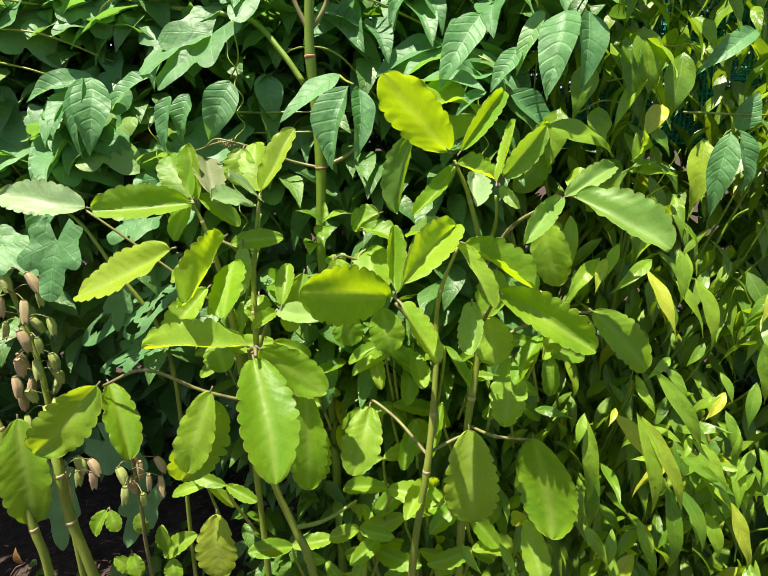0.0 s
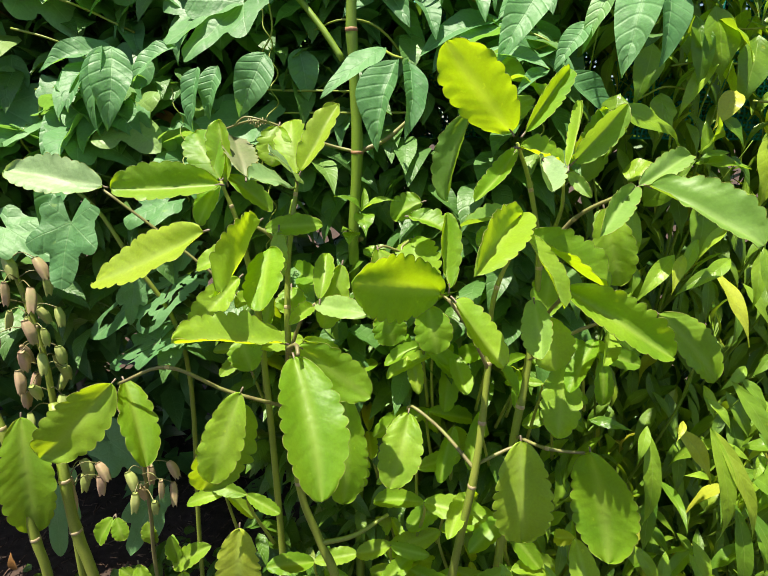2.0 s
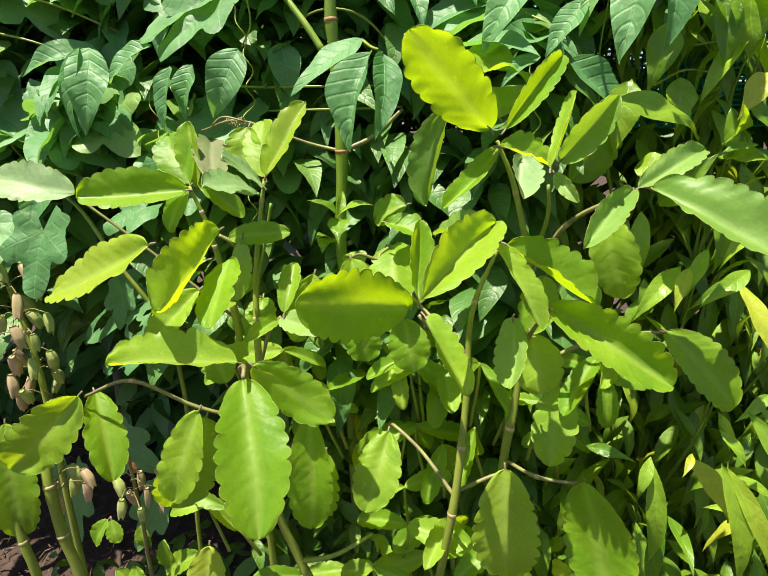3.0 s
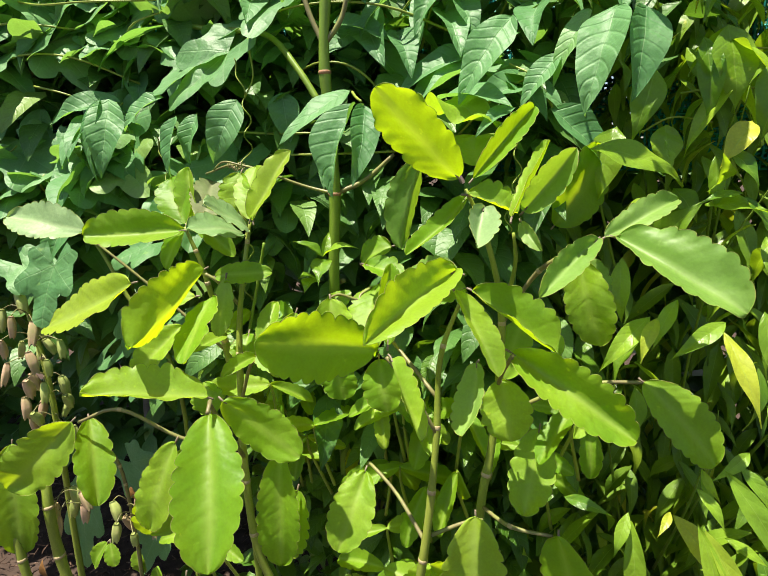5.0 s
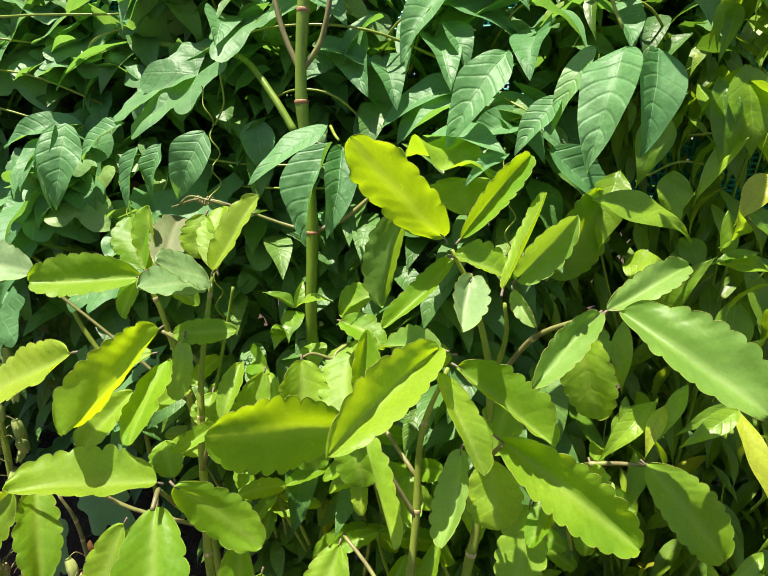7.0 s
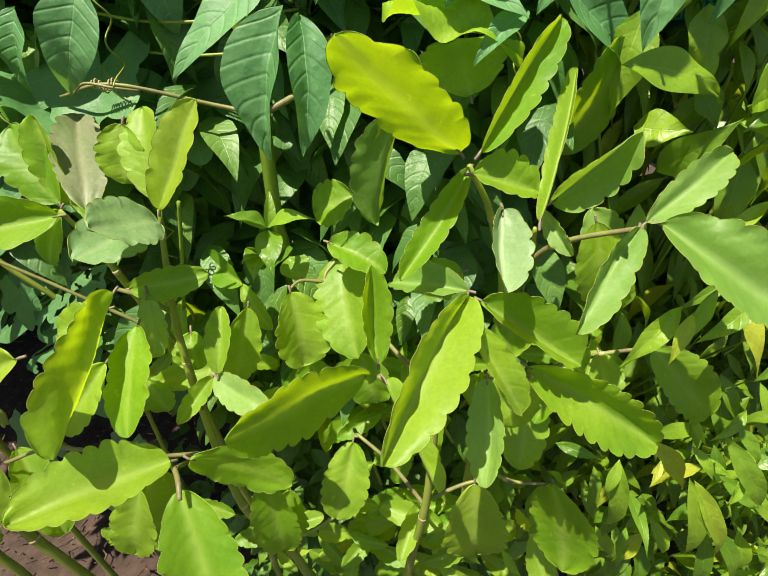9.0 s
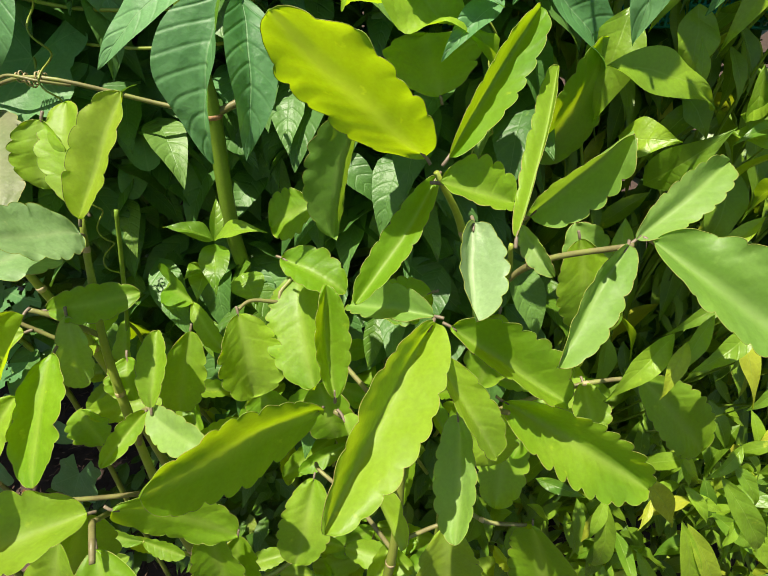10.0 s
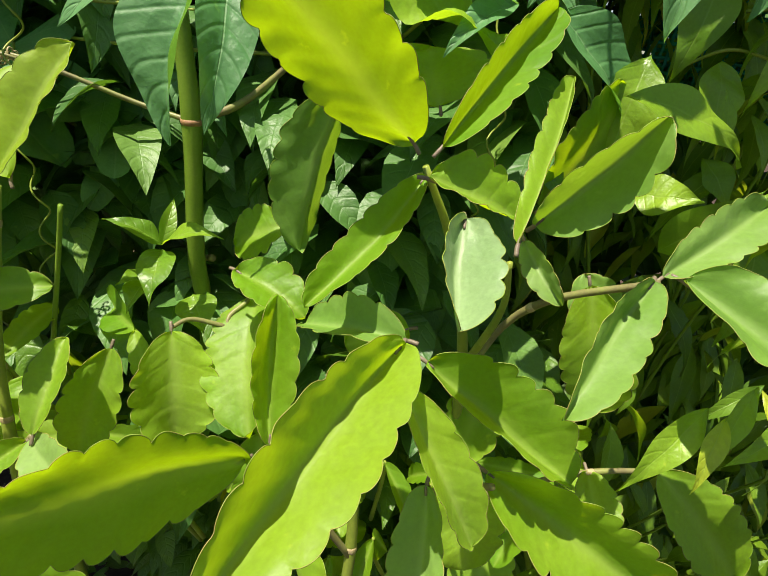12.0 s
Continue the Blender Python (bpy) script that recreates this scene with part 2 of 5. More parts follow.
def scalloped(length, width, rows, cols, fold, arch, rnd):
    """A fleshy oblong blade: uneven rounded teeth, soft fold, rolled margins, low swellings."""
    f, seed = radians(min(62, 6 + 1.15 * fold)), rnd.uniform(0, 50)
    teeth, depth = max(5, min(10, round(length / 0.0115 + rnd.uniform(-0.6, 1.0)))), rnd.uniform(0.15, 0.23)
    roll, skew, twist, droop = rnd.uniform(-0.05, 0.40), rnd.uniform(-0.025, 0.025), radians(rnd.uniform(-10, 10)), rnd.uniform(0.0, 0.06)
    verts, uvs, faces = [], [], []
    for i in range(rows + 1):
        s = i / rows
        half = 0.5 * width * (max(0.0, math.sin(math.pi * s ** 0.98)) ** 0.50) * (0.84 + 0.20 * s)
        for j in range(cols + 1):
            v = -1 + 2 * j / cols
            side = 1 if v > 0 else -1
            h = half
            if abs(v) > 0.55:
                w = teeth * (s + 0.035 * noise.noise((4 * s, side * 5, seed))) + (0.4 if v > 0 else 0.0)
                u = w % 1.0
                notch = 1 - max(0.0, math.sin(math.pi * u ** 1.35)) ** 0.42
                h *= 1 - depth * (0.8 + 0.6 * noise.noise((9 * s, side * 3, seed + 7))) * min(1, max(0, (s - 0.10) * 5)) * notch * (abs(v) - 0.55) / 0.45
            a = abs(v) * h
            z = math.sqrt(a * a + (0.16 * half) ** 2) - 0.16 * half
            z = z * math.sin(f) - roll * a * a / max(width, 1e-4)
            x = math.copysign(a * math.cos(f), v)
            z += 4 * arch * length * s * (1 - s) - droop * length * s ** 4
            z += 0.060 * width * noise.noise((2.6 * s, 1.6 * v, seed + 3))
            z += 0.060 * width * abs(v) ** 4 * noise.noise((7.5 * s, side * 4, seed + 5))
            z += 0.006 * width * abs(v) ** 0.7 * (1 - abs(v) ** 6) * math.sin(2 * math.pi * (teeth * s - 2.0 * abs(v) + (0.4 if v > 0 else 0))) * min(1, 4 * s)
            z -= 0.010 * width * math.exp(-(v / 0.10) ** 2)
            tw = twist * (s - 0.4)
            x, z = x * math.cos(tw) + skew * length * math.sin(math.pi * s), z + x * math.sin(tw)
            verts.append((x, length * s, z))
            uvs.append((s, v))
    for i in range(rows):
        for j in range(cols):
            a = i * (cols + 1) + j
            faces.append((a, a + 1, a + cols + 2, a + cols + 1))
    return verts, faces, uvs


def mesh_from(name, verts, faces, uvs=None, smooth=True, mats=None):
    me = bpy.data.meshes.new(name)
    me.from_pydata(verts, [], faces)
    if uvs is not None:
        lay = me.uv_layers.new(name="leaf")
        idx = np.empty(len(me.loops), dtype=np.int32)
        me.loops.foreach_get("vertex_index", idx)
        lay.data.foreach_set("uv", np.asarray(uvs, dtype=np.float32)[idx].ravel())
    if smooth:
        me.polygons.foreach_set("use_smooth", [True] * len(me.polygons))
    if mats is not None:
        me.polygons.foreach_set("material_index", mats)
    me.update()
    return me


def tube(points, radii, sides=8, closed_ends=True):
    """Vertices and faces of a round tube along points."""
    pts = [Vector(p) for p in points]
    verts, faces = [], []
    up = Vector((0.31, 0.17, 0.93))
    for k, p in enumerate(pts):
        d = (pts[min(k + 1, len(pts) - 1)] - pts[max(k - 1, 0)]).normalized()
        a = d.cross(up)
        if a.length < 0.05:
            a = d.cross(Vector((1, 0, 0)))
        a.normalize()
        b = d.cross(a)
        for q in range(sides):
            w = 2 * math.pi * q / sides
            verts.append(p + radii[k] * (math.cos(w) * a + math.sin(w) * b))
    for k in range(len(pts) - 1):
        for q in range(sides):
            r = (q + 1) % sides
            faces.append((k * sides + q, k * sides + r, (k + 1) * sides + r, (k + 1) * sides + q))
    if closed_ends:
        faces.append(tuple(range(sides))[::-1])
        faces.append(tuple((len(pts) - 1) * sides + q for q in range(sides)))
    return verts, faces


def smooth_path(points, per=6):
    """Catmull-Rom points through the given ones."""
    p = [Vector(q) for q in points]
    p = [2 * p[0] - p[1]] + p + [2 * p[-1] - p[-2]]
    out = []
    for k in range(1, len(p) - 2):
        for i in range(per):
            t = i / per
            a, b, c, d = p[k - 1], p[k], p[k + 1], p[k + 2]
            out.append(0.5 * (2 * b + (c - a) * t + (2 * a - 5 * b + 4 * c - d) * t * t + (3 * b - a - 3 * c + d) * t ** 3))
    out.append(p[-2])
    return out


def stalk(parent, name, points, r0, r1, mat, nodes=(), label="", wobble=0.0):
    """A tapered stem through points; nodes are the shares of its length where it has swollen joints."""
    pts = smooth_path(points)
    n = len(pts)
    radii = []
    for k in range(n):
        t = k / (n - 1)
        r = r0 + (r1 - r0) * t
        for q in nodes:
            r *= 1 + 0.16 * math.exp(-((t - q) * n * 0.9) ** 2)
        radii.append(r * (1 + 0.04 * noise.noise(pts[k] * 60)))
    base = Vector(parent.location)
    v, f = tube([p - base for p in pts], radii, 10)
    ob = part(name, mesh_from(name, v, f), mat, parent, label)
    for q in nodes:
        k = min(n - 2, max(1, round(q * (n - 1))))
        d = (pts[k + 1] - pts[k - 1]).normalized()
        ring = [pts[k] - base + d * e for e in (-0.0022, -0.001, 0.001, 0.0022)]
        v, f = tube(ring, [radii[k] * e for e in (0.98, 1.07, 1.07, 0.98)], 10)
        part("joint", mesh_from("joint", v, f), RED_NODE if mat is VSTEM else NODE, ob)
    return ob


def leaf_matrix(base, tip, normal):
    b, t, nn = Vector(base), Vector(tip), Vector(normal)
    y = (t - b).normalized()
    z = (nn - y * nn.dot(y)).normalized()
    x = y.cross(z)
    return Matrix(((x.x, y.x, z.x, b.x), (x.y, y.y, z.y, b.y), (x.z, y.z, z.z, b.z), (0, 0, 0, 1)))


def put(ob, parent, m):
    ob.parent = parent
    ob.matrix_basis = Matrix.Translation(-Vector(parent.location)) @ m


PETIOLE = mesh_from("petiole", *tube(smooth_path([(0, 0.0045, -0.0011), (0, -0.001, -0.0009), (0, -0.0050, -0.0022)], 4), [0.0005, 0.0007, 0.0008, 0.0009, 0.0010, 0.0010, 0.0010, 0.0010, 0.0010], 8))
PETIOLE.materials.append(PURPLE)


def kal_leaf(parent, base, tip, normal, width, fold, arch=0.06, mat=None, label=""):
    """A fleshy oblong leaf with rounded teeth, a thickened pale margin and a raised midrib."""
    mat = mat or KAL
    length = (Vector(tip) - Vector(base)).length
    seed = base[0] * 91 + base[2] * 57
    rnd = random.Random(round(seed * 1000))
    rows, cols = 100, 14
    v, f, uv = scalloped(length, width, rows, cols, fold, arch, rnd)
    mats = [0] * len(f)
    edge = [i * (cols + 1) for i in range(rows + 1)] + [i * (cols + 1) + cols for i in range(rows, -1, -1)]
    rim_v, rim_f = tube([v[e] for e in edge[1:-1:1]], [0.00017] * (len(edge) - 2), 4, False)
    o = len(v)
    v = v + [tuple(q) for q in rim_v]
    uv = uv + [(0.5, 1.0)] * len(rim_v)
    f = f + [tuple(o + q for q in g) for g in rim_f]
    mats += [1] * len(rim_f)
    ob = new("leaf", mesh_from("leaf", v, f, uv, True, mats))
    ob.data.materials.append(mat)
    ob.data.materials.append(RIM)
    put(ob, parent, leaf_matrix(base, tip, normal))
    foot = new("petiole", PETIOLE)
    foot.parent = ob
    return tagged(ob, label)


def thin_leaf(parent, base, tip, normal, width, fold, profile, mat, rows=26, cols=8, wave=0.05, droop=0.10):
    length = (Vector(tip) - Vector(base)).length
    rnd = random.Random(round((base[0] * 91 + base[2] * 57) * 1000))
    v, f, uv = blade(length, width, profile, rows, cols, fold, rnd.uniform(0.04, 0.10), rnd.uniform(0.6, 1.4) * wave, rnd.uniform(-20, 20), droop, rnd.uniform(0, 6), rnd.uniform(-0.05, 0.05))
    ob = new("leaf", mesh_from("leaf", v, f, uv))
    ob.data.materials.append(mat)
    put(ob, parent, leaf_matrix(base, tip, normal))
    return ob


def vine_leaf(parent, base, tip, normal, width, fold):
    return thin_leaf(parent, base, tip, normal, width, fold, profile_ovate, VINE, 30, 10, 0.06, 0.06)


def shrub_leaf(parent, base, tip, normal, width, fold):
    return thin_leaf(parent, base, tip, normal, 1.15 * width, fold, profile_tailed, SHRUB, 24, 8, 0.08, 0.10)


def lobed_mesh(length, width, fold, rnd, holed=False):
    """A soft blade cut into five rounded lobes, puckered between them."""
    verts, faces, uvs = [(0, 0.02 * length, 0)], [], [(0, 0)]
    n, rings = 72, 10
    lobes = ((0.0, 1.0, 0.78), (0.95, 0.80, 0.74), (-1.0, 0.76, 0.74), (1.85, 0.58, 0.7), (-1.9, 0.60, 0.7))
    seed = rnd.uniform(0, 40)
    for k in range(n + 1):
        a = math.pi * (-0.82 + 1.64 * k / n)
        r = max([0.60 * (1 - 0.10 * abs(a))] + [L * (1 - min(1, abs(a - c) / w) ** 1.6) ** 0.8 for c, L, w in lobes])
        r *= 1 + 0.05 * noise.noise((a * 5, seed, 1))
        for q in range(1, rings + 1):
            e = r * q / rings
            x, y = e * math.sin(a) * width * 0.72, 0.02 * length + e * math.cos(a) * length * 0.96
            z = 0.16 * length * (e * 0.7 - e * e) + abs(x) * math.tan(radians(fold)) * 0.5
            z += 0.10 * width * noise.noise((x / width * 4, y / length * 4, seed)) * e + 0.02 * width * math.cos(a * 6) * e
            verts.append((x, y, z))
            uvs.append((e, 1.2 * math.sin(a * 3.0) * (q / rings)))
    for k in range(n):
        o, p = 1 + k * rings, 1 + (k + 1) * rings
        faces.append((0, p, o))
        for q in range(rings - 1):
            if holed and noise.noise((k * 0.21, q * 0.55, seed)) > 0.28:
                continue
            faces.append((o + q, p + q, p + q + 1, o + q + 1))
    me = mesh_from("leaf", verts, faces, uvs)
    me.materials.append(LOBE)
    return me


def lobed_leaf(parent, base, tip, normal, width, fold, holed=False):
    rnd = random.Random(round((base[0] * 91 + base[2] * 57) * 1000))
    ob = new("leaf", lobed_mesh((Vector(tip) - Vector(base)).length, width, fold, rnd, holed))
    put(ob, parent, leaf_matrix(base, tip, normal))
    return ob


# ---- ground and backdrop ----
def ground():
    n = 120
    xs = [math.copysign(abs(t) ** 5 * 300 + abs(t) * 2.0, t) for t in np.linspace(-1, 1, n + 1)]
    verts = [(x, y + 0.8, 0.035 * noise.noise((x * 5, y * 5, 0)) + 0.012 * noise.noise((x * 23, y * 23, 2)) if abs(x) < 4 and abs(y) < 4 else 0.0) for y in xs for x in xs]
    faces = [(j * (n + 1) + i, j * (n + 1) + i + 1, (j + 1) * (n + 1) + i + 1, (j + 1) * (n + 1) + i) for j in range(n) for i in range(n)]
    ob = new("ground", mesh_from("ground", verts, faces))
    ob.data.materials.append(SOIL)
    tagged(ob, "dark crumbly garden soil under the plants", "soil", "", "structure")
    rnd = random.Random(4)
    v, f = [], []
    for _ in range(5600):
        x, y = rnd.uniform(-1.9, 0.5), rnd.uniform(0.4, 1.8)
        L, W, H = rnd.uniform(0.006, 0.034), rnd.uniform(0.0012, 0.005), rnd.uniform(0.001, 0.003)
        m = pose(x, y, 0.02 + rnd.uniform(0, 0.02), rnd.uniform(-25, 25), rnd.uniform(-25, 25), rnd.uniform(0, 360))
        o = len(v)
        for sx, sy, sz in ((-1, -1, -1), (1, -0.6, -1), (1, 0.7, -1), (-1, 1, -1), (-0.8, -0.8, 1), (0.9, -0.5, 1), (0.8, 0.5, 1), (-0.9, 0.7, 1)):
            v.append(m @ Vector((sx * L / 2, sy * W / 2, sz * H / 2)))
        f += [tuple(o + q for q in g) for g in ((3, 2, 1, 0), (4, 5, 6, 7), (0, 1, 5, 4), (1, 2, 6, 5), (2, 3, 7, 6), (3, 0, 4, 7))]
    ob = new("mulch", mesh_from("mulch", v, f, None, False))
    ob.data.materials.append(CHIP)
    tagged(ob, "brown bark chips strewn over the soil", "mulch", "", "stuff")


ground()


def net_fence():
    fence = plant("net_fence", "teal plastic garden netting sagging behind the foliage", "net", (0, 0.89, 0.75))
    rnd = random.Random(9)

    def sag(x, z):
        return 0.03 * math.sin(5 * x + 2 * z) + 0.02 * noise.noise((x * 7, z * 7, 3))
    v, f = [], []
    for axis in (0, 1):
        count = 370 if axis == 0 else 75
        for k in range(count):
            n = 40
            o = len(v)
            for i in range(n + 1):
                if axis == 0:
                    x, z = -1.25 + 2.5 * k / (count - 1), 0.40 + 0.5 * i / n
                    w = (0.0019, 0)
                else:
                    x, z = -1.25 + 2.5 * i / n, 0.40 + 0.5 * k / (count - 1)
                    w = (0, 0.0019)
                y = sag(x, z) + 0.0012 * (1 if (i + k + axis) % 2 else -1)
                v += [(x - w[0], y, z - w[1]), (x + w[0], y, z + w[1]), (x, y + 0.0016, z)]
            for i in range(n):
                a = o + 3 * i
                for p, q in ((0, 1), (1, 2), (2, 0)):
                    f.append((a + p, a + q, a + 3 + q, a + 3 + p))
    ob = part("netting", mesh_from("netting", v, f), NET, fence)
    tagged(ob, "", "", "", "stuff")
    for x in (-1.2, -0.1, 1.2):
        pv, pf = tube([(x, 0.03, -0.76), (x, 0.03, 0.95)], [0.012, 0.012], 10)
        part("post", mesh_from("post", pv, pf), BOARD, fence)


net_fence()


def planter_board():
    bm = bmesh.new()
    bmesh.ops.create_cube(bm, size=1)
    bmesh.ops.scale(bm, vec=(0.62, 0.022, 0.16), verts=bm.verts)
    bmesh.ops.bevel(bm, geom=bm.edges[:], offset=0.003, segments=2, affect="EDGES")
    me = bpy.data.meshes.new("bed_board")
    bm.to_mesh(me)
    bm.free()
    ob = new("bed_board", me)
    me.materials.append(BOARD)
    ob.matrix_basis = pose(-0.42, 0.50, 0.085, 0, 0, 40)
    tagged(ob, "weathered grey wooden edging board set in the soil", "board")


planter_board()

# ---- succulent plants ----
GROUP = "succulent plants in the bed"
kal_centre = plant("succulent_plant", "tall succulent with scalloped yellow-green leaves on a jointed stem", "plant", (0.03, 0.50, 0.02), GROUP)
kal_right = plant("succulent_plant", "branching succulent with scalloped green leaves beside the shrub", "plant", (0.10, 0.56, 0.02), GROUP)
kal_left = plant("succulent_plant", "succulent with long folded lime leaves leaning over the mulch", "plant", (-0.09, 0.53, 0.02), GROUP)
kal_back = plant("succulent_plant", "succulent with glossy lime and pink-flushed leaves below the vine", "plant", (-0.20, 0.60, 0.02), GROUP)
kal_podded = plant("succulent_plant", "fruiting succulent with drooping leaves and dry hanging pods", "plant", (-0.40, 0.53, 0.02), GROUP)

stalk(kal_centre, "stem", [(0.03, 0.50, 0.02), (0.02, 0.51, 0.35), (0.030, 0.505, 0.60), (0.036, 0.50, 0.70), (0.051, 0.50, 0.82), (0.058, 0.512, 0.92), (0.060, 0.52, 1.0), (0.079, 0.517, 1.061)], 0.0068, 0.0016, STEM, (0.55, 0.64, 0.74, 0.88))
stalk(kal_centre, "branch", [(0.058, 0.512, 0.93), (0.035, 0.505, 0.975), (0.015, 0.502, 1.004)], 0.0020, 0.0016, TWIG)
stalk(kal_centre, "branch", [(0.051, 0.50, 0.82), (0.018, 0.53, 0.845), (-0.013, 0.55, 0.861), (-0.02, 0.565, 0.85)], 0.0021, 0.0016, TWIG, (0.9,))
stalk(kal_centre, "branch", [(0.058, 0.52, 0.96), (0.0, 0.57, 1.0), (-0.03, 0.58, 1.03), (-0.022, 0.597, 1.041)], 0.0020, 0.0014, TWIG)
stalk(kal_centre, "branch", [(-0.03, 0.58, 1.03), (-0.048, 0.572, 1.038), (-0.056, 0.562, 1.037)], 0.0016, 0.0012, TWIG)
stalk(kal_right, "stem", [(0.10, 0.56, 0.02), (0.095, 0.565, 0.40), (0.098, 0.555, 0.70), (0.100, 0.55, 0.83), (0.108, 0.556, 0.90), (0.112, 0.565, 1.02), (0.095, 0.56, 1.10), (0.076, 0.549, 1.144)], 0.0068, 0.0016, STEM, (0.5, 0.62, 0.72, 0.86))
stalk(kal_right, "branch", [(0.112, 0.565, 1.02), (0.131, 0.575, 1.052), (0.150, 0.56, 1.080), (0.187, 0.536, 1.105)], 0.0025, 0.0018, TWIG, (0.55,))
stalk(kal_right, "branch", [(0.108, 0.556, 0.92), (0.15, 0.55, 0.955), (0.196, 0.553, 0.972), (0.238, 0.557, 0.975)], 0.0021, 0.0016, TWIG, (0.68,))
stalk(kal_right, "branch", [(0.108, 0.556, 0.94), (0.112, 0.52, 0.985), (0.120, 0.489, 1.019)], 0.0020, 0.0016, TWIG)
stalk(kal_right, "branch", [(0.100, 0.55, 0.83), (0.128, 0.52, 0.835), (0.166, 0.516, 0.834)], 0.0020, 0.0016, TWIG, (0.5,))
stalk(kal_right, "branch", [(0.051, 0.505, 0.822), (0.085, 0.512, 0.838), (0.103, 0.515, 0.842)], 0.0020, 0.0016, TWIG)
stalk(kal_right, "branch", [(0.112, 0.565, 1.03), (0.12, 0.54, 1.08), (0.117, 0.53, 1.11)], 0.0024, 0.0013, STEM)
stalk(kal_left, "stem", [(-0.09, 0.53, 0.02), (-0.08, 0.52, 0.40), (-0.097, 0.52, 0.624), (-0.118, 0.525, 0.692), (-0.137, 0.52, 0.765), (-0.145, 0.525, 0.86), (-0.146, 0.54, 1.0), (-0.140, 0.552, 1.07), (-0.134, 0.559, 1.112)], 0.0068, 0.0016, STEM, (0.52, 0.60, 0.72, 0.86, 0.94))
stalk(kal_left, "branch", [(-0.145, 0.525, 0.87), (-0.135, 0.48, 0.93), (-0.124, 0.445, 0.975)], 0.0023, 0.0016, TWIG, (0.55,))
stalk(kal_left, "branch", [(-0.145, 0.53, 0.93), (-0.13, 0.525, 0.97), (-0.113, 0.515, 0.992)], 0.0020, 0.0016, TWIG)
stalk(kal_left, "branch", [(-0.146, 0.545, 1.03), (-0.16, 0.535, 1.055), (-0.172, 0.532, 1.064)], 0.0020, 0.0016, TWIG)
stalk(kal_left, "branch", [(-0.145, 0.525, 0.87), (-0.201, 0.50, 0.901), (-0.255, 0.488, 0.932), (-0.305, 0.485, 0.914)], 0.0020, 0.0016, TWIG, (0.65,))
stalk(kal_left, "branch", [(-0.118, 0.525, 0.692), (-0.08, 0.53, 0.70), (-0.04, 0.55, 0.715)], 0.0035, 0.002, STEM)
stalk(kal_left, "cut_stalk", [(-0.158, 0.633, 1.078), (-0.168, 0.634, 1.040), (-0.195, 0.637, 0.944)], 0.0017, 0.0019, VSTEM)
stalk(kal_left, "petiole", [(-0.124, 0.445, 0.975), (-0.113, 0.43, 0.985), (-0.109, 0.419, 0.981)], 0.0020, 0.0016, TWIG)
stalk(kal_back, "stem", [(-0.20, 0.60, 0.02), (-0.19, 0.61, 0.5), (-0.195, 0.60, 0.9), (-0.205, 0.585, 1.04), (-0.22, 0.577, 1.103)], 0.0060, 0.0016, STEM, (0.6, 0.75, 0.88))
stalk(kal_back, "branch", [(-0.195, 0.60, 0.95), (-0.28, 0.59, 1.03), (-0.349, 0.579, 1.092)], 0.0018, 0.0014, TWIG)
stalk(kal_podded, "stem", [(-0.40, 0.53, 0.02), (-0.385, 0.53, 0.35), (-0.398, 0.52, 0.612), (-0.408, 0.518, 0.70), (-0.41, 0.52, 0.783), (-0.43, 0.55, 0.85)], 0.0068, 0.0051, STEM, (0.60, 0.76, 0.9))
stalk(kal_podded, "stem", [(-0.47, 0.50, 0.02), (-0.455, 0.50, 0.40), (-0.440, 0.50, 0.632), (-0.444, 0.50, 0.703), (-0.46, 0.51, 0.82), (-0.47, 0.515, 0.86)], 0.0058, 0.0041, STEM, (0.6, 0.85))
stalk(kal_podded, "flower_stalk", [(-0.50, 0.61, 0.02), (-0.49, 0.61, 0.55), (-0.48, 0.61, 0.80), (-0.485, 0.615, 0.90), (-0.505, 0.62, 1.003)], 0.0051, 0.0031, STEM, (0.8,))
stalk(kal_podded, "flower_stalk", [(-0.365, 0.60, 0.02), (-0.371, 0.60, 0.527), (-0.36, 0.59, 0.66), (-0.355, 0.58, 0.78), (-0.37, 0.575, 0.83)], 0.0034, 0.0016, TWIG, (0.7, 0.8))

kal_leaf(kal_back, (-0.130, 0.552, 1.116), (-0.097, 0.577, 1.181), (-0.22, -0.87, 0.45), 0.042, 32, 0.00)
kal_leaf(kal_back, (-0.138, 0.572, 1.112), (-0.152, 0.612, 1.166), (-0.20, -0.75, 0.60), 0.042, 14, 0.06)
kal_leaf(kal_back, (-0.134, 0.552, 1.106), (-0.146, 0.500, 1.134), (0.30, -0.55, 0.78), 0.046, 10, 0.05, mat=KAL_GREY)
kal_leaf(kal_back, (-0.142, 0.556, 1.100), (-0.164, 0.500, 1.112), (0.25, -0.50, 0.82), 0.046, 12, 0.05, mat=KAL_GREY)
kal_leaf(kal_back, (-0.162, 0.600, 1.158), (-0.169, 0.585, 1.119), (0.00, -0.80, 0.50), 0.042, 8, 0.06)
kal_leaf(kal_back, (-0.189, 0.565, 1.108), (-0.229, 0.656, 1.150), (0.50, -0.70, 0.45), 0.045, 14, 0.02, mat=KAL_PINK)
kal_leaf(kal_back, (-0.221, 0.574, 1.100), (-0.321, 0.546, 1.097), (0.20, -0.79, 0.58), 0.065, 31, -0.02)
kal_leaf(kal_back, (-0.218, 0.593, 1.107), (-0.170, 0.586, 1.072), (0.10, -0.70, 0.70), 0.030, 24, 0.03)
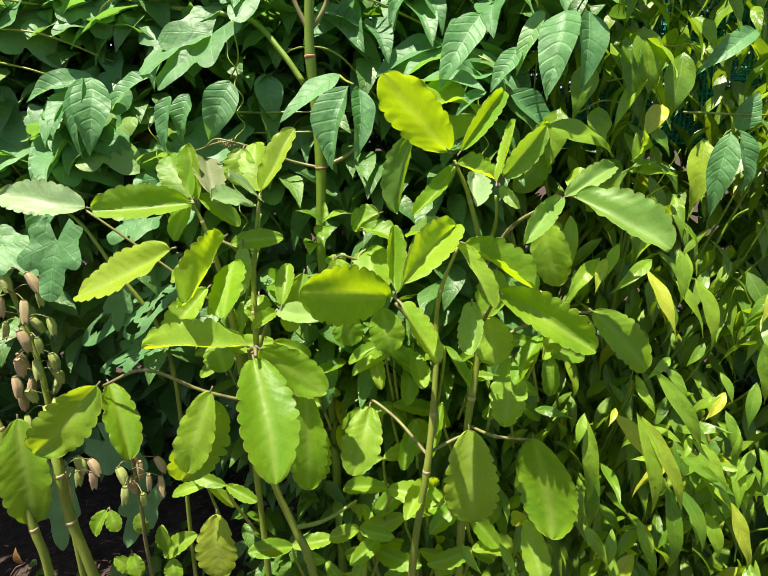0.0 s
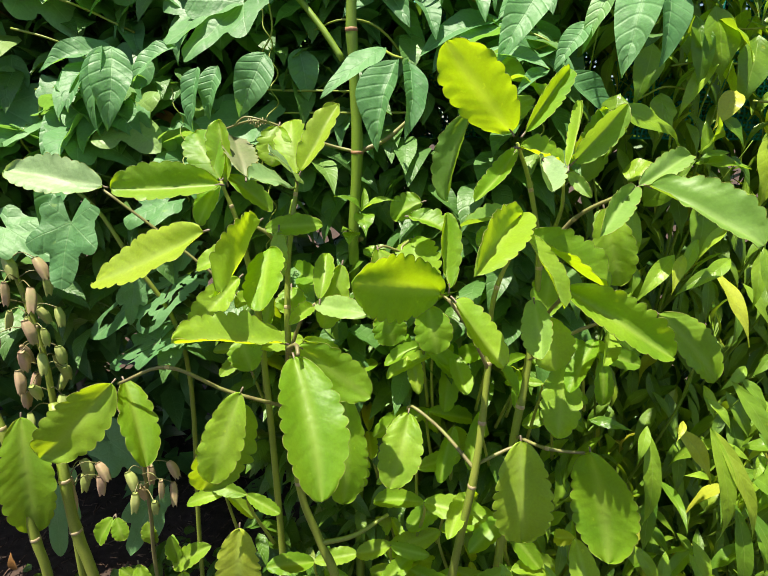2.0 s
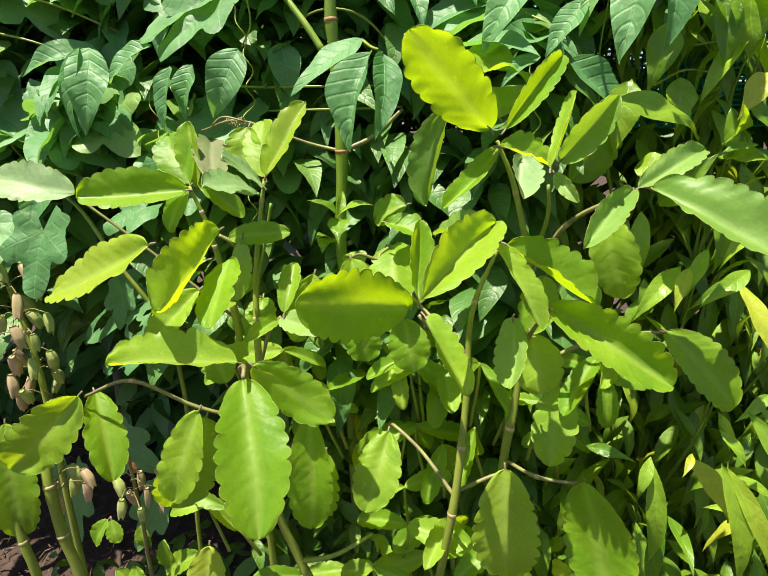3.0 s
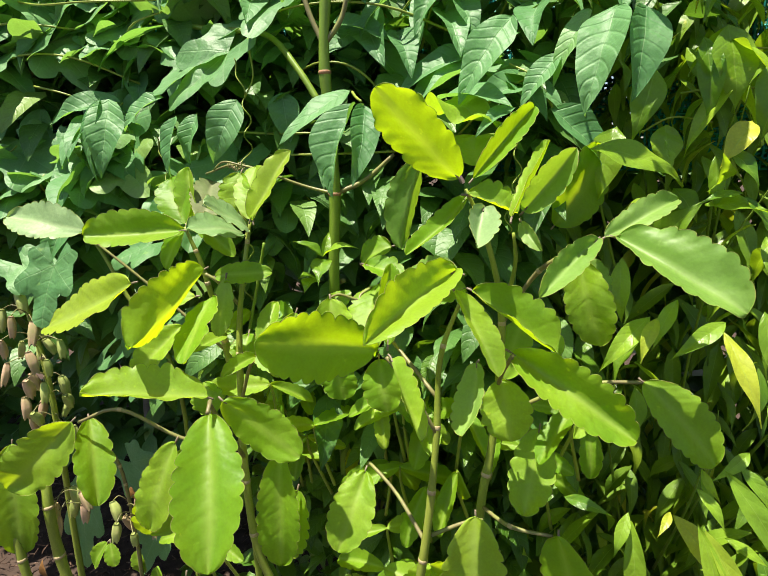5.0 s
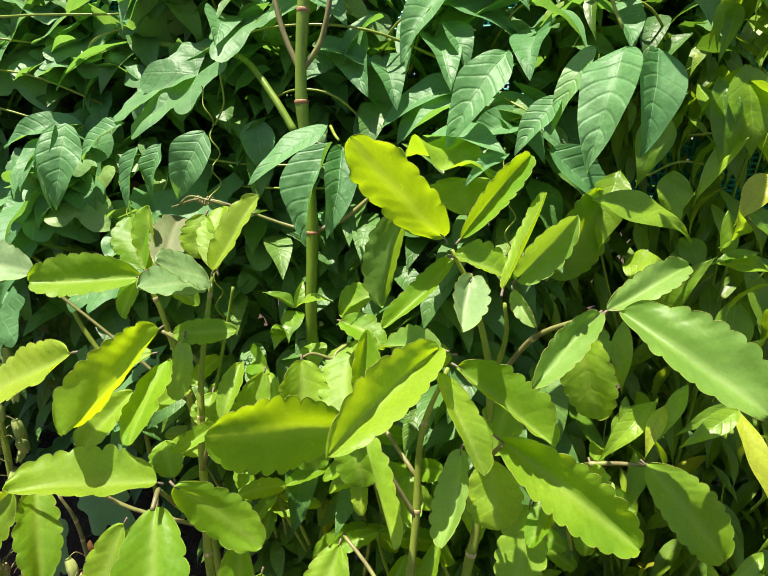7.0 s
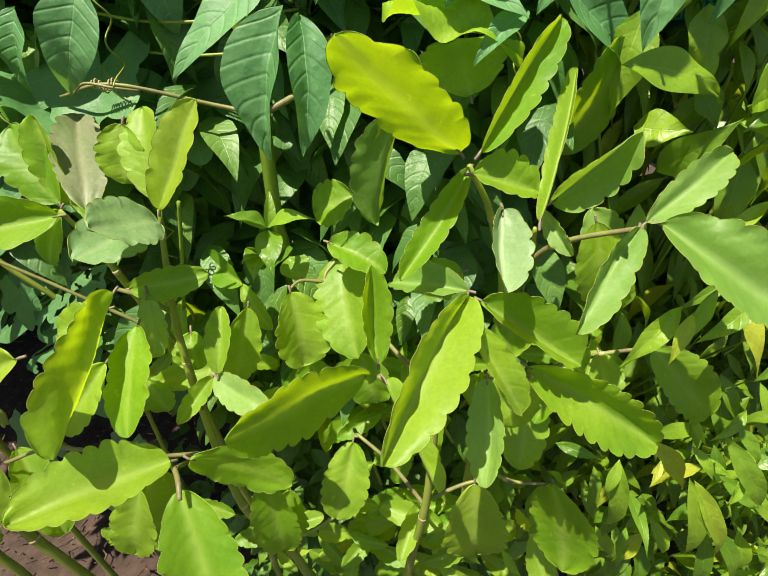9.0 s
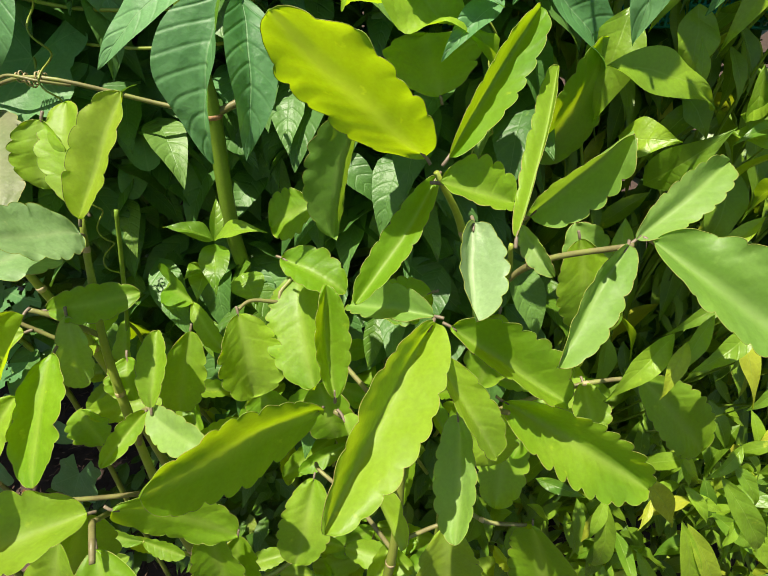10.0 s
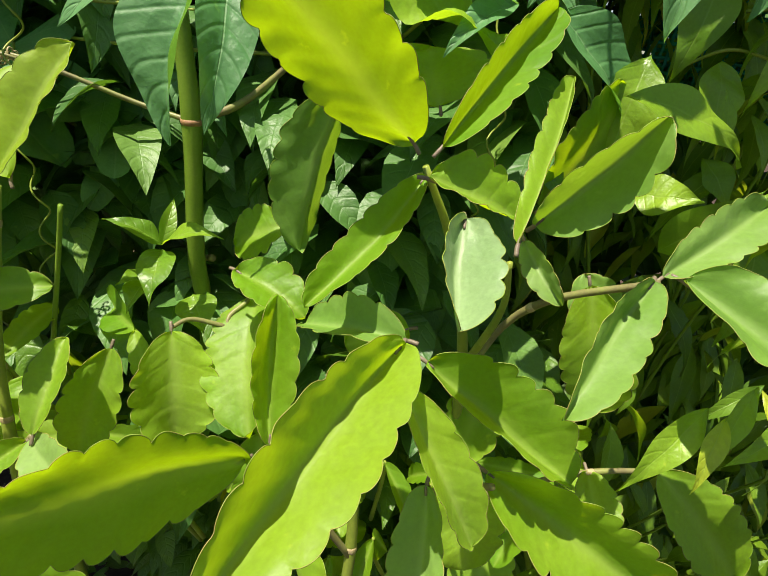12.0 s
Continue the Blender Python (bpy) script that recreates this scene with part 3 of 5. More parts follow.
kal_leaf(kal_back, (-0.222, 0.580, 1.102), (-0.247, 0.570, 1.058), (0.00, -0.70, 0.70), 0.030, 10, 0.06)
kal_leaf(kal_back, (-0.218, 0.588, 1.101), (-0.229, 0.603, 1.165), (-0.12, -0.97, 0.20), 0.039, 28, -0.03)
kal_leaf(kal_back, (-0.224, 0.584, 1.105), (-0.260, 0.617, 1.153), (-0.01, -0.83, 0.56), 0.047, 10, 0.06)
kal_leaf(kal_back, (-0.349, 0.579, 1.096), (-0.452, 0.576, 1.112), (0.12, -0.77, 0.62), 0.054, 13, -0.01, mat=KAL_GREY)
kal_leaf(kal_centre, (-0.002, 0.545, 0.983), (0.009, 0.530, 0.935), (0.00, -0.90, 0.40), 0.044, 8, 0.06)
kal_leaf(kal_centre, (-0.019, 0.545, 0.857), (-0.037, 0.500, 0.792), (0.10, -0.80, 0.60), 0.052, 8, 0.06)
kal_leaf(kal_centre, (-0.023, 0.580, 1.069), (0.021, 0.560, 1.056), (0.00, -0.40, 0.90), 0.038, 20, 0.06)
kal_leaf(kal_centre, (-0.017, 0.603, 1.041), (-0.004, 0.528, 0.995), (-0.26, -0.54, 0.80), 0.060, 17, 0.06)
kal_leaf(kal_centre, (-0.054, 0.559, 1.037), (-0.046, 0.533, 0.980), (0.59, -0.70, 0.40), 0.058, 20, 0.06)
kal_leaf(kal_centre, (-0.047, 0.545, 0.977), (-0.036, 0.540, 0.939), (0.00, -0.90, 0.40), 0.040, 8, 0.06)
kal_leaf(kal_centre, (0.007, 0.495, 1.012), (-0.063, 0.420, 1.041), (0.71, -0.70, -0.07), 0.066, 6, -0.03)
kal_leaf(kal_centre, (0.016, 0.505, 1.014), (0.014, 0.532, 1.081), (0.41, -0.84, 0.35), 0.051, 50, -0.10)
kal_leaf(kal_centre, (0.021, 0.498, 1.005), (0.058, 0.432, 0.971), (0.85, 0.52, -0.11), 0.042, 20, -0.02)
kal_leaf(kal_centre, (0.075, 0.506, 1.080), (0.026, 0.531, 1.067), (-0.38, -0.30, 0.87), 0.035, 32, 0.06, mat=KAL_WAX)
kal_leaf(kal_centre, (0.073, 0.493, 1.085), (0.025, 0.398, 1.057), (0.44, -0.45, 0.77), 0.070, 46, -0.02)
kal_leaf(kal_centre, (0.074, 0.485, 1.071), (0.110, 0.464, 1.011), (0.55, -0.62, 0.56), 0.032, 30, 0.05)
kal_leaf(kal_centre, (0.078, 0.560, 1.054), (0.045, 0.550, 1.045), (0.00, -0.50, 0.85), 0.040, 15, 0.06)
kal_leaf(kal_centre, (0.086, 0.515, 1.064), (0.158, 0.494, 1.021), (0.30, -0.55, 0.78), 0.067, 45, -0.03)
kal_leaf(kal_centre, (0.092, 0.497, 1.007), (0.086, 0.431, 0.978), (-0.54, -0.29, 0.79), 0.035, 22, -0.08, mat=KAL_WAX)
kal_leaf(kal_left, (-0.071, 0.490, 0.866), (-0.082, 0.480, 0.795), (0.10, -0.80, 0.60), 0.046, 8, 0.06)
kal_leaf(kal_left, (-0.079, 0.475, 0.915), (-0.081, 0.465, 0.799), (0.10, -0.85, 0.50), 0.046, 8, 0.06)
kal_leaf(kal_left, (-0.092, 0.560, 1.020), (-0.110, 0.540, 0.956), (0.40, -0.70, 0.50), 0.040, 20, 0.06)
kal_leaf(kal_left, (-0.115, 0.430, 0.974), (-0.081, 0.357, 0.895), (0.29, -0.64, 0.71), 0.063, 21, 0.04)
kal_leaf(kal_left, (-0.112, 0.513, 0.992), (-0.059, 0.478, 0.995), (-0.38, -0.51, 0.77), 0.029, 18, 0.06, mat=KAL_WAX)
kal_leaf(kal_left, (-0.107, 0.509, 0.999), (-0.105, 0.544, 1.036), (0.02, -0.73, 0.68), 0.026, 24, 0.06)
kal_leaf(kal_left, (-0.115, 0.513, 0.990), (-0.128, 0.473, 0.987), (0.48, -0.21, 0.85), 0.023, 33, 0.06)
kal_leaf(kal_left, (-0.116, 0.452, 0.974), (-0.054, 0.462, 0.920), (0.26, -0.95, 0.14), 0.045, 1, -0.10)
kal_leaf(kal_left, (-0.127, 0.448, 0.979), (-0.196, 0.392, 1.005), (0.37, -0.01, 0.93), 0.065, 30, -0.02)
kal_leaf(kal_left, (-0.147, 0.560, 0.994), (-0.141, 0.540, 0.969), (0.00, -0.80, 0.50), 0.036, 10, 0.06)
kal_leaf(kal_left, (-0.149, 0.530, 1.061), (-0.158, 0.520, 1.004), (0.50, -0.70, 0.50), 0.026, 20, 0.06, mat=KAL_WAX)
kal_leaf(kal_left, (-0.164, 0.535, 1.061), (-0.109, 0.547, 1.065), (0.13, -0.80, 0.58), 0.029, 17, 0.07)
kal_leaf(kal_left, (-0.164, 0.518, 1.072), (-0.168, 0.414, 1.035), (-0.97, -0.04, 0.23), 0.074, 21, -0.02)
kal_leaf(kal_left, (-0.174, 0.460, 0.923), (-0.206, 0.445, 0.834), (0.10, -0.70, 0.70), 0.046, 8, 0.06)
kal_leaf(kal_left, (-0.153, 0.511, 1.047), (-0.146, 0.446, 1.009), (-0.29, -0.51, 0.81), 0.046, 8, 0.05)
kal_leaf(kal_left, (-0.192, 0.456, 1.073), (-0.300, 0.464, 1.024), (-0.34, -0.71, 0.62), 0.055, 18, -0.02)
kal_leaf(kal_left, (-0.181, 0.500, 1.021), (-0.219, 0.470, 0.976), (0.30, -0.50, 0.80), 0.040, 25, 0.06)
kal_leaf(kal_left, (-0.187, 0.493, 0.894), (-0.223, 0.467, 0.807), (0.72, -0.69, -0.09), 0.075, 14, 0.06)
kal_leaf(kal_left, (-0.191, 0.470, 0.760), (-0.191, 0.460, 0.679), (0.10, -0.85, 0.50), 0.052, 8, 0.06)
kal_leaf(kal_left, (-0.192, 0.540, 1.038), (-0.235, 0.530, 1.020), (0.00, -0.50, 0.85), 0.034, 15, 0.06)
kal_leaf(kal_left, (-0.194, 0.550, 0.899), (-0.206, 0.560, 0.933), (0.00, -0.90, 0.40), 0.044, 8, 0.06)
kal_leaf(kal_podded, (-0.308, 0.480, 0.917), (-0.370, 0.448, 0.851), (0.38, -0.92, 0.08), 0.065, 18, 0.04)
kal_leaf(kal_podded, (-0.310, 0.503, 0.908), (-0.273, 0.461, 0.838), (0.73, -0.34, 0.59), 0.049, 22, 0.05)
kal_leaf(kal_podded, (-0.321, 0.580, 0.578), (-0.313, 0.570, 0.548), (0.00, -0.80, 0.60), 0.032, 12, 0.06)
kal_leaf(kal_podded, (-0.331, 0.590, 0.582), (-0.336, 0.590, 0.627), (0.00, -0.80, 0.60), 0.026, 12, 0.06)
kal_leaf(kal_podded, (-0.339, 0.590, 0.575), (-0.281, 0.580, 0.623), (0.00, -0.70, 0.70), 0.034, 15, 0.06)
kal_leaf(kal_podded, (-0.366, 0.600, 0.603), (-0.374, 0.600, 0.638), (0.00, -0.80, 0.60), 0.026, 12, 0.06)
kal_leaf(kal_podded, (-0.390, 0.600, 0.531), (-0.417, 0.590, 0.565), (0.00, -0.70, 0.70), 0.026, 12, 0.06)
kal_leaf(kal_podded, (-0.396, 0.600, 0.565), (-0.384, 0.590, 0.530), (0.10, -0.80, 0.60), 0.030, 12, 0.06)
kal_leaf(kal_podded, (-0.416, 0.600, 0.644), (-0.404, 0.590, 0.615), (0.20, -0.80, 0.60), 0.026, 12, 0.06)
kal_leaf(kal_podded, (-0.421, 0.600, 0.644), (-0.441, 0.590, 0.608), (-0.20, -0.80, 0.60), 0.030, 12, 0.06)
kal_leaf(kal_podded, (-0.446, 0.520, 0.849), (-0.442, 0.500, 0.709), (0.40, -0.80, 0.40), 0.062, 10, 0.06)
kal_leaf(kal_right, (-0.009, 0.640, 1.077), (-0.045, 0.640, 1.059), (0.00, -0.60, 0.80), 0.048, 8, 0.06)
kal_leaf(kal_right, (0.035, 0.574, 1.172), (0.012, 0.581, 1.086), (-0.62, 0.75, 0.22), 0.057, 35, 0.03, mat=KAL_WAX)
kal_leaf(kal_right, (0.070, 0.548, 1.154), (0.005, 0.523, 1.227), (0.30, 0.79, 0.54), 0.065, -3, -0.02)
kal_leaf(kal_right, (0.077, 0.556, 1.138), (0.033, 0.497, 1.096), (0.02, -0.58, 0.81), 0.033, 40, -0.05)
kal_leaf(kal_right, (0.082, 0.547, 1.153), (0.132, 0.600, 1.214), (0.33, -0.83, 0.45), 0.049, 49, -0.02)
kal_leaf(kal_right, (0.078, 0.545, 1.140), (0.121, 0.551, 1.126), (0.34, -0.46, 0.82), 0.050, 33, 0.02)
kal_leaf(kal_right, (0.083, 0.620, 1.163), (0.074, 0.655, 1.192), (0.00, -0.70, 0.70), 0.070, 8, 0.06)
kal_leaf(kal_right, (0.096, 0.505, 0.853), (0.105, 0.486, 0.738), (0.02, -0.99, 0.16), 0.069, 8, 0.06)
kal_leaf(kal_right, (0.093, 0.516, 1.132), (0.091, 0.469, 1.109), (0.34, -0.43, 0.84), 0.047, 43, -0.10, mat=KAL_GREY)
kal_leaf(kal_right, (0.113, 0.530, 0.979), (0.124, 0.510, 0.930), (0.00, -0.80, 0.60), 0.050, 8, 0.06)
kal_leaf(kal_right, (0.114, 0.513, 1.125), (0.146, 0.601, 1.185), (-0.57, -0.31, 0.76), 0.027, 55, 0.00)
kal_leaf(kal_right, (0.119, 0.498, 1.018), (0.212, 0.471, 0.965), (0.04, -0.86, 0.50), 0.072, 40, -0.03)
kal_leaf(kal_right, (0.124, 0.529, 1.128), (0.158, 0.513, 1.176), (-0.23, -0.96, -0.16), 0.047, 43, -0.06, mat=KAL_WAX)
kal_leaf(kal_right, (0.131, 0.580, 1.018), (0.116, 0.550, 0.971), (0.00, -0.60, 0.80), 0.040, 10, 0.06)
kal_leaf(kal_right, (0.123, 0.537, 1.118), (0.138, 0.515, 1.099), (-0.53, -0.73, 0.43), 0.021, 40, 0.06, mat=KAL_WAX)
kal_leaf(kal_right, (0.153, 0.571, 0.911), (0.139, 0.524, 0.845), (-0.19, -0.78, 0.60), 0.050, 12, -0.07)
kal_leaf(kal_right, (0.163, 0.665, 1.099), (0.208, 0.690, 1.181), (0.55, -0.85, -0.10), 0.074, 5, 0.06)
kal_leaf(kal_right, (0.170, 0.514, 0.837), (0.192, 0.481, 0.726), (-0.57, -0.81, 0.12), 0.073, -1, -0.04)
kal_leaf(kal_right, (0.183, 0.534, 1.106), (0.137, 0.473, 1.074), (0.28, -0.61, 0.74), 0.039, 40, -0.04, mat=KAL_WAX)
kal_leaf(kal_right, (0.177, 0.584, 1.080), (0.201, 0.574, 0.999), (-0.19, -0.98, 0.06), 0.047, 7, 0.06)
kal_leaf(kal_right, (0.189, 0.539, 1.107), (0.252, 0.578, 1.138), (0.06, -0.68, 0.73), 0.040, 37, -0.02, mat=KAL_WAX)
kal_leaf(kal_right, (0.194, 0.553, 0.973), (0.197, 0.520, 0.951), (0.00, -0.80, 0.60), 0.032, 15, 0.06)
kal_leaf(kal_right, (0.197, 0.537, 1.107), (0.275, 0.486, 1.063), (-0.01, -0.66, 0.75), 0.076, 34, 0.05, mat=KAL_WAX)
kal_leaf(kal_right, (0.202, 0.600, 1.031), (0.185, 0.615, 1.074), (0.00, -0.80, 0.60), 0.042, 8, 0.06, mat=KAL_WAX)
kal_leaf(kal_right, (0.204, 0.600, 0.904), (0.209, 0.590, 0.848), (0.00, -0.90, 0.40), 0.026, 10, 0.06)
kal_leaf(kal_right, (0.236, 0.555, 0.976), (0.295, 0.533, 0.914), (0.21, -0.84, 0.50), 0.055, 17, 0.06)


def pod_mesh(name, length, radius, seed):
    """A papery inflated calyx, four-ribbed, with four torn points round an open mouth."""
    rnd = random.Random(seed)
    verts, faces = [], []
    n, rows = 16, 11
    for i in range(rows + 1):
        t = i / rows
        r = radius * (0.22 + 0.78 * math.sin(math.pi * min(1.0, 0.10 + 0.78 * t)) ** 0.7)
        for k in range(n):
            a = 2 * math.pi * k / n
            rr = r * (1 + 0.13 * math.cos(4 * a)) * (1 + 0.04 * rnd.uniform(-1, 1))
            point = max(0, t - 0.80) / 0.20
            zt = -length * t - 0.20 * length * point * (0.5 + 0.5 * math.cos(4 * a)) * rnd.uniform(0.7, 1.1)
            verts.append((rr * math.cos(a) + 0.25 * radius * math.sin(2.5 * t), rr * math.sin(a), zt))
    for i in range(rows):
        for k in range(n):
            q = (k + 1) % n
            faces.append((i * n + k, i * n + q, (i + 1) * n + q, (i + 1) * n + k))
    faces.append(tuple(range(n)))
    return mesh_from(name, verts, faces)


def pods(parent, stalk_at, spots, meshes, size=1.0):
    for k, (x, y, z) in enumerate(spots):
        rnd = random.Random(k + 31)
        me = meshes[k % len(meshes)]
        ob = new("seed_pod", me)
        put(ob, parent, pose(x, y, z, rnd.uniform(-22, 22), rnd.uniform(-22, 22), rnd.uniform(0, 90)) @ Matrix.Scale(size * rnd.uniform(0.85, 1.1), 4))
        sx, sy = stalk_at(z)
        top = Vector((x, y, z))
        mid = Vector(((x + sx) / 2, (y + sy) / 2, z + 0.005))
        v, f = tube(smooth_path([Vector((sx, sy, z - 0.004)) - top, mid - top, Vector((0, 0, 0))], 4), [0.0006] * 9, 6)
        pd = new("pedicel", mesh_from("pedicel", v, f))
        pd.data.materials.append(TWIG)
        put(pd, parent, Matrix.Translation(top))


POD_MESHES = []
for s, (ln, rd, mt) in enumerate(((0.023, 0.0051, POD), (0.022, 0.0055, POD_GREEN), (0.025, 0.0045, POD), (0.021, 0.0049, POD_GREEN), (0.023, 0.0046, POD_GREEN))):
    me = pod_mesh("seed_pod", ln, rd, s)
    me.materials.append(mt)
    POD_MESHES.append(me)
prnd = random.Random(12)
spots = []
for k in range(30):
    z = 1.01 - 0.20 * (k / 29) + prnd.uniform(-0.012, 0.012)
    a = k * 2.4
    r = prnd.uniform(0.016, 0.040)
    spots.append((-0.483 - 0.10 * max(0, z - 0.9) + r * math.cos(a), 0.606 + r * 0.8 * math.sin(a), z))
pods(kal_podded, lambda z: (-0.485 - 0.13 * max(0, z - 0.9), 0.613), spots, POD_MESHES, 1.12)
spots = []
for k in range(8):
    z = 0.750 - 0.035 * (k / 7) + prnd.uniform(-0.008, 0.008)
    a = k * 2.4 + 1
    r = prnd.uniform(0.014, 0.034)
    spots.append((-0.345 + r * math.cos(a), 0.575 + r * 0.8 * math.sin(a), z))
pods(kal_podded, lambda z: (-0.358, 0.582), spots, POD_MESHES[:3])
spots = [(-0.405 + 0.018 * math.cos(k * 2.1), 0.545 + 0.015 * math.sin(k * 2.1), 0.775 - 0.006 * k) for k in range(6)]
pods(kal_podded, lambda z: (-0.412, 0.53), spots, POD_MESHES[:3])

SMALL_MESHES = []
for k in range(7):
    rnd = random.Random(300 + k)
    v, f, uv = scalloped(0.07, rnd.uniform(0.030, 0.038), 48, 8, rnd.uniform(8, 34), rnd.uniform(-0.02, 0.09), rnd)
    me = mesh_from("leaf", v, f, uv)
    me.materials.append(KAL)
    SMALL_MESHES.append(me)
krnd = random.Random(55)


def small_leaf(parent, base, tip, nn, L):
    ob = new("leaf", krnd.choice(SMALL_MESHES))
    put(ob, parent, leaf_matrix(base, tip, nn) @ Matrix.Scale(L / 0.07, 4))


for k in range(64):
    x, z = krnd.uniform(-0.24, 0.24), krnd.uniform(0.50, 1.0)
    owner = kal_left if x < -0.06 else kal_centre if x < 0.09 else kal_right
    y = krnd.uniform(0.585, 0.66) if z > 0.76 else krnd.uniform(0.515, 0.60) if x > -0.04 else krnd.uniform(0.545, 0.62)
    a = krnd.uniform(0, 6.3)
    for q in (0, 1):
        d = Vector((math.cos(a + math.pi * q), 0.7 * math.sin(a + math.pi * q), krnd.uniform(-1.3, 0.3))).normalized()
        up = Vector((krnd.uniform(-0.4, 0.4), krnd.uniform(-0.9, -0.3), 0.6))
        small_leaf(owner, Vector((x, y, z)), Vector((x, y, z)) + d * 0.06, up, krnd.uniform(0.045, 0.078))
    stalk(owner, "petiole", [(x, y, z), (x, y + 0.01, z - 0.03), (x + krnd.uniform(-0.02, 0.02), y + 0.03, z - 0.10)], 0.0014, 0.0022, STEM)

# ---- vines ----
bean_vine = plant("bean_vine", "climbing vine with bluish-green pointed quilted leaves", "vine", (-0.09, 0.70, 0.02))
stalk(bean_vine, "stem", [(-0.085, 0.70, 0.02), (-0.09, 0.70, 0.5), (-0.094, 0.70, 0.93), (-0.095, 0.692, 1.025), (-0.089, 0.69, 1.13), (-0.092, 0.688, 1.22), (-0.094, 0.686, 1.293), (-0.084, 0.69, 1.42), (-0.08, 0.70, 1.6)], 0.0079, 0.0052, VSTEM, (0.504, 0.70, 0.81), "thick green jointed stem")
stalk(bean_vine, "shoot", [(-0.094, 0.686, 1.293), (-0.115, 0.69, 1.34), (-0.135, 0.70, 1.42)], 0.0033, 0.0023, TWIG)
stalk(bean_vine, "shoot", [(-0.094, 0.686, 1.293), (-0.07, 0.69, 1.33), (-0.055, 0.70, 1.42)], 0.0033, 0.0023, TWIG)
stalk(bean_vine, "shoot", [(-0.106, 0.695, 1.235), (-0.135, 0.705, 1.275), (-0.175, 0.72, 1.315), (-0.235, 0.73, 1.328), (-0.36, 0.76, 1.35)], 0.0042, 0.0028, VSTEM, (0.75,))
stalk(bean_vine, "shoot", [(-0.089, 0.69, 1.13), (-0.055, 0.70, 1.145), (-0.02, 0.71, 1.175)], 0.0033, 0.0023, TWIG)
stalk(bean_vine, "shoot", [(-0.089, 0.69, 1.13), (-0.13, 0.69, 1.14), (-0.20, 0.67, 1.165), (-0.25, 0.675, 1.155)], 0.0021, 0.0013, TWIG)
stalk(bean_vine, "shoot", [(-0.085, 0.70, 1.02), (-0.12, 0.74, 1.0), (-0.2, 0.78, 0.97)], 0.0030, 0.0020, TWIG)
stalk(bean_vine, "petiole", [(-0.055, 0.66, 1.24), (-0.045, 0.64, 1.232), (-0.034, 0.618, 1.226)], 0.0016, 0.0012, STEM)
stalk(bean_vine, "petiole", [(0.13, 0.70, 1.42), (0.17, 0.64, 1.36), (0.19, 0.607, 1.305)], 0.0016, 0.0012, STEM)
stalk(bean_vine, "shoot", [(-0.198, 0.710, 1.320), (-0.192, 0.700, 1.296), (-0.190, 0.700, 1.267), (-0.203, 0.700, 1.244)], .0012, .0010, STEM)
stalk(bean_vine, "shoot", [(-0.230, 0.660, 1.160), (-0.216, 0.660, 1.169), (-0.194, 0.660, 1.165), (-0.179, 0.670, 1.159)], .0013, .0010, TWIG)
stalk(bean_vine, "shoot", [(-0.493, 0.700, 1.201), (-0.457, 0.700, 1.204), (-0.435, 0.710, 1.203)], .0013, .0011, STEM)
stalk(bean_vine, "shoot", [(-0.509, 0.700, 1.270), (-0.474, 0.700, 1.262), (-0.448, 0.710, 1.253)], .0014, .0012, STEM)
vine_leaf(bean_vine, (-0.028, 0.605, 1.221), (-0.026, 0.560, 1.148), (0.61, -0.66, 0.44), 0.036, 28)
vine_leaf(bean_vine, (-0.039, 0.616, 1.224), (-0.060, 0.583, 1.136), (-0.41, -0.81, 0.41), 0.066, 46)
vine_leaf(bean_vine, (-0.053, 0.646, 1.240), (-0.119, 0.600, 1.189), (0.10, -0.50, 0.86), 0.034, 12)
vine_leaf(bean_vine, (-0.093, 0.720, 1.325), (-0.018, 0.720, 1.300), (0.00, -0.60, 0.80), 0.038, 28)
vine_leaf(bean_vine, (-0.151, 0.740, 1.306), (-0.197, 0.730, 1.280), (0.00, -0.60, 0.80), 0.034, 22)
vine_leaf(bean_vine, (-0.163, 0.720, 1.251), (-0.152, 0.710, 1.189), (0.20, -0.80, 0.50), 0.042, 22)
vine_leaf(bean_vine, (-0.186, 0.650, 1.236), (-0.216, 0.635, 1.168), (0.30, -0.70, 0.60), 0.046, 20)
vine_leaf(bean_vine, (-0.244, 0.660, 1.224), (-0.257, 0.650, 1.166), (-0.20, -0.90, 0.40), 0.034, 28)
vine_leaf(bean_vine, (-0.259, 0.640, 1.220), (-0.268, 0.625, 1.153), (-0.40, -0.80, 0.40), 0.034, 28)
vine_leaf(bean_vine, (-0.266, 0.735, 1.301), (-0.264, 0.730, 1.250), (0.30, -0.60, 0.70), 0.057, 22)
vine_leaf(bean_vine, (-0.280, 0.760, 1.327), (-0.357, 0.750, 1.313), (0.00, -0.50, 0.90), 0.042, 22)
vine_leaf(bean_vine, (-0.286, 0.735, 1.301), (-0.320, 0.720, 1.234), (-0.20, -0.70, 0.70), 0.044, 28)
vine_leaf(bean_vine, (-0.295, 0.670, 1.246), (-0.346, 0.655, 1.206), (0.00, -0.60, 0.80), 0.038, 24)
vine_leaf(bean_vine, (-0.351, 0.740, 1.323), (-0.403, 0.730, 1.267), (-0.20, -0.60, 0.80), 0.036, 20)
vine_leaf(bean_vine, (-0.372, 0.673, 1.246), (-0.370, 0.635, 1.154), (0.36, -0.86, 0.36), 0.049, 19)
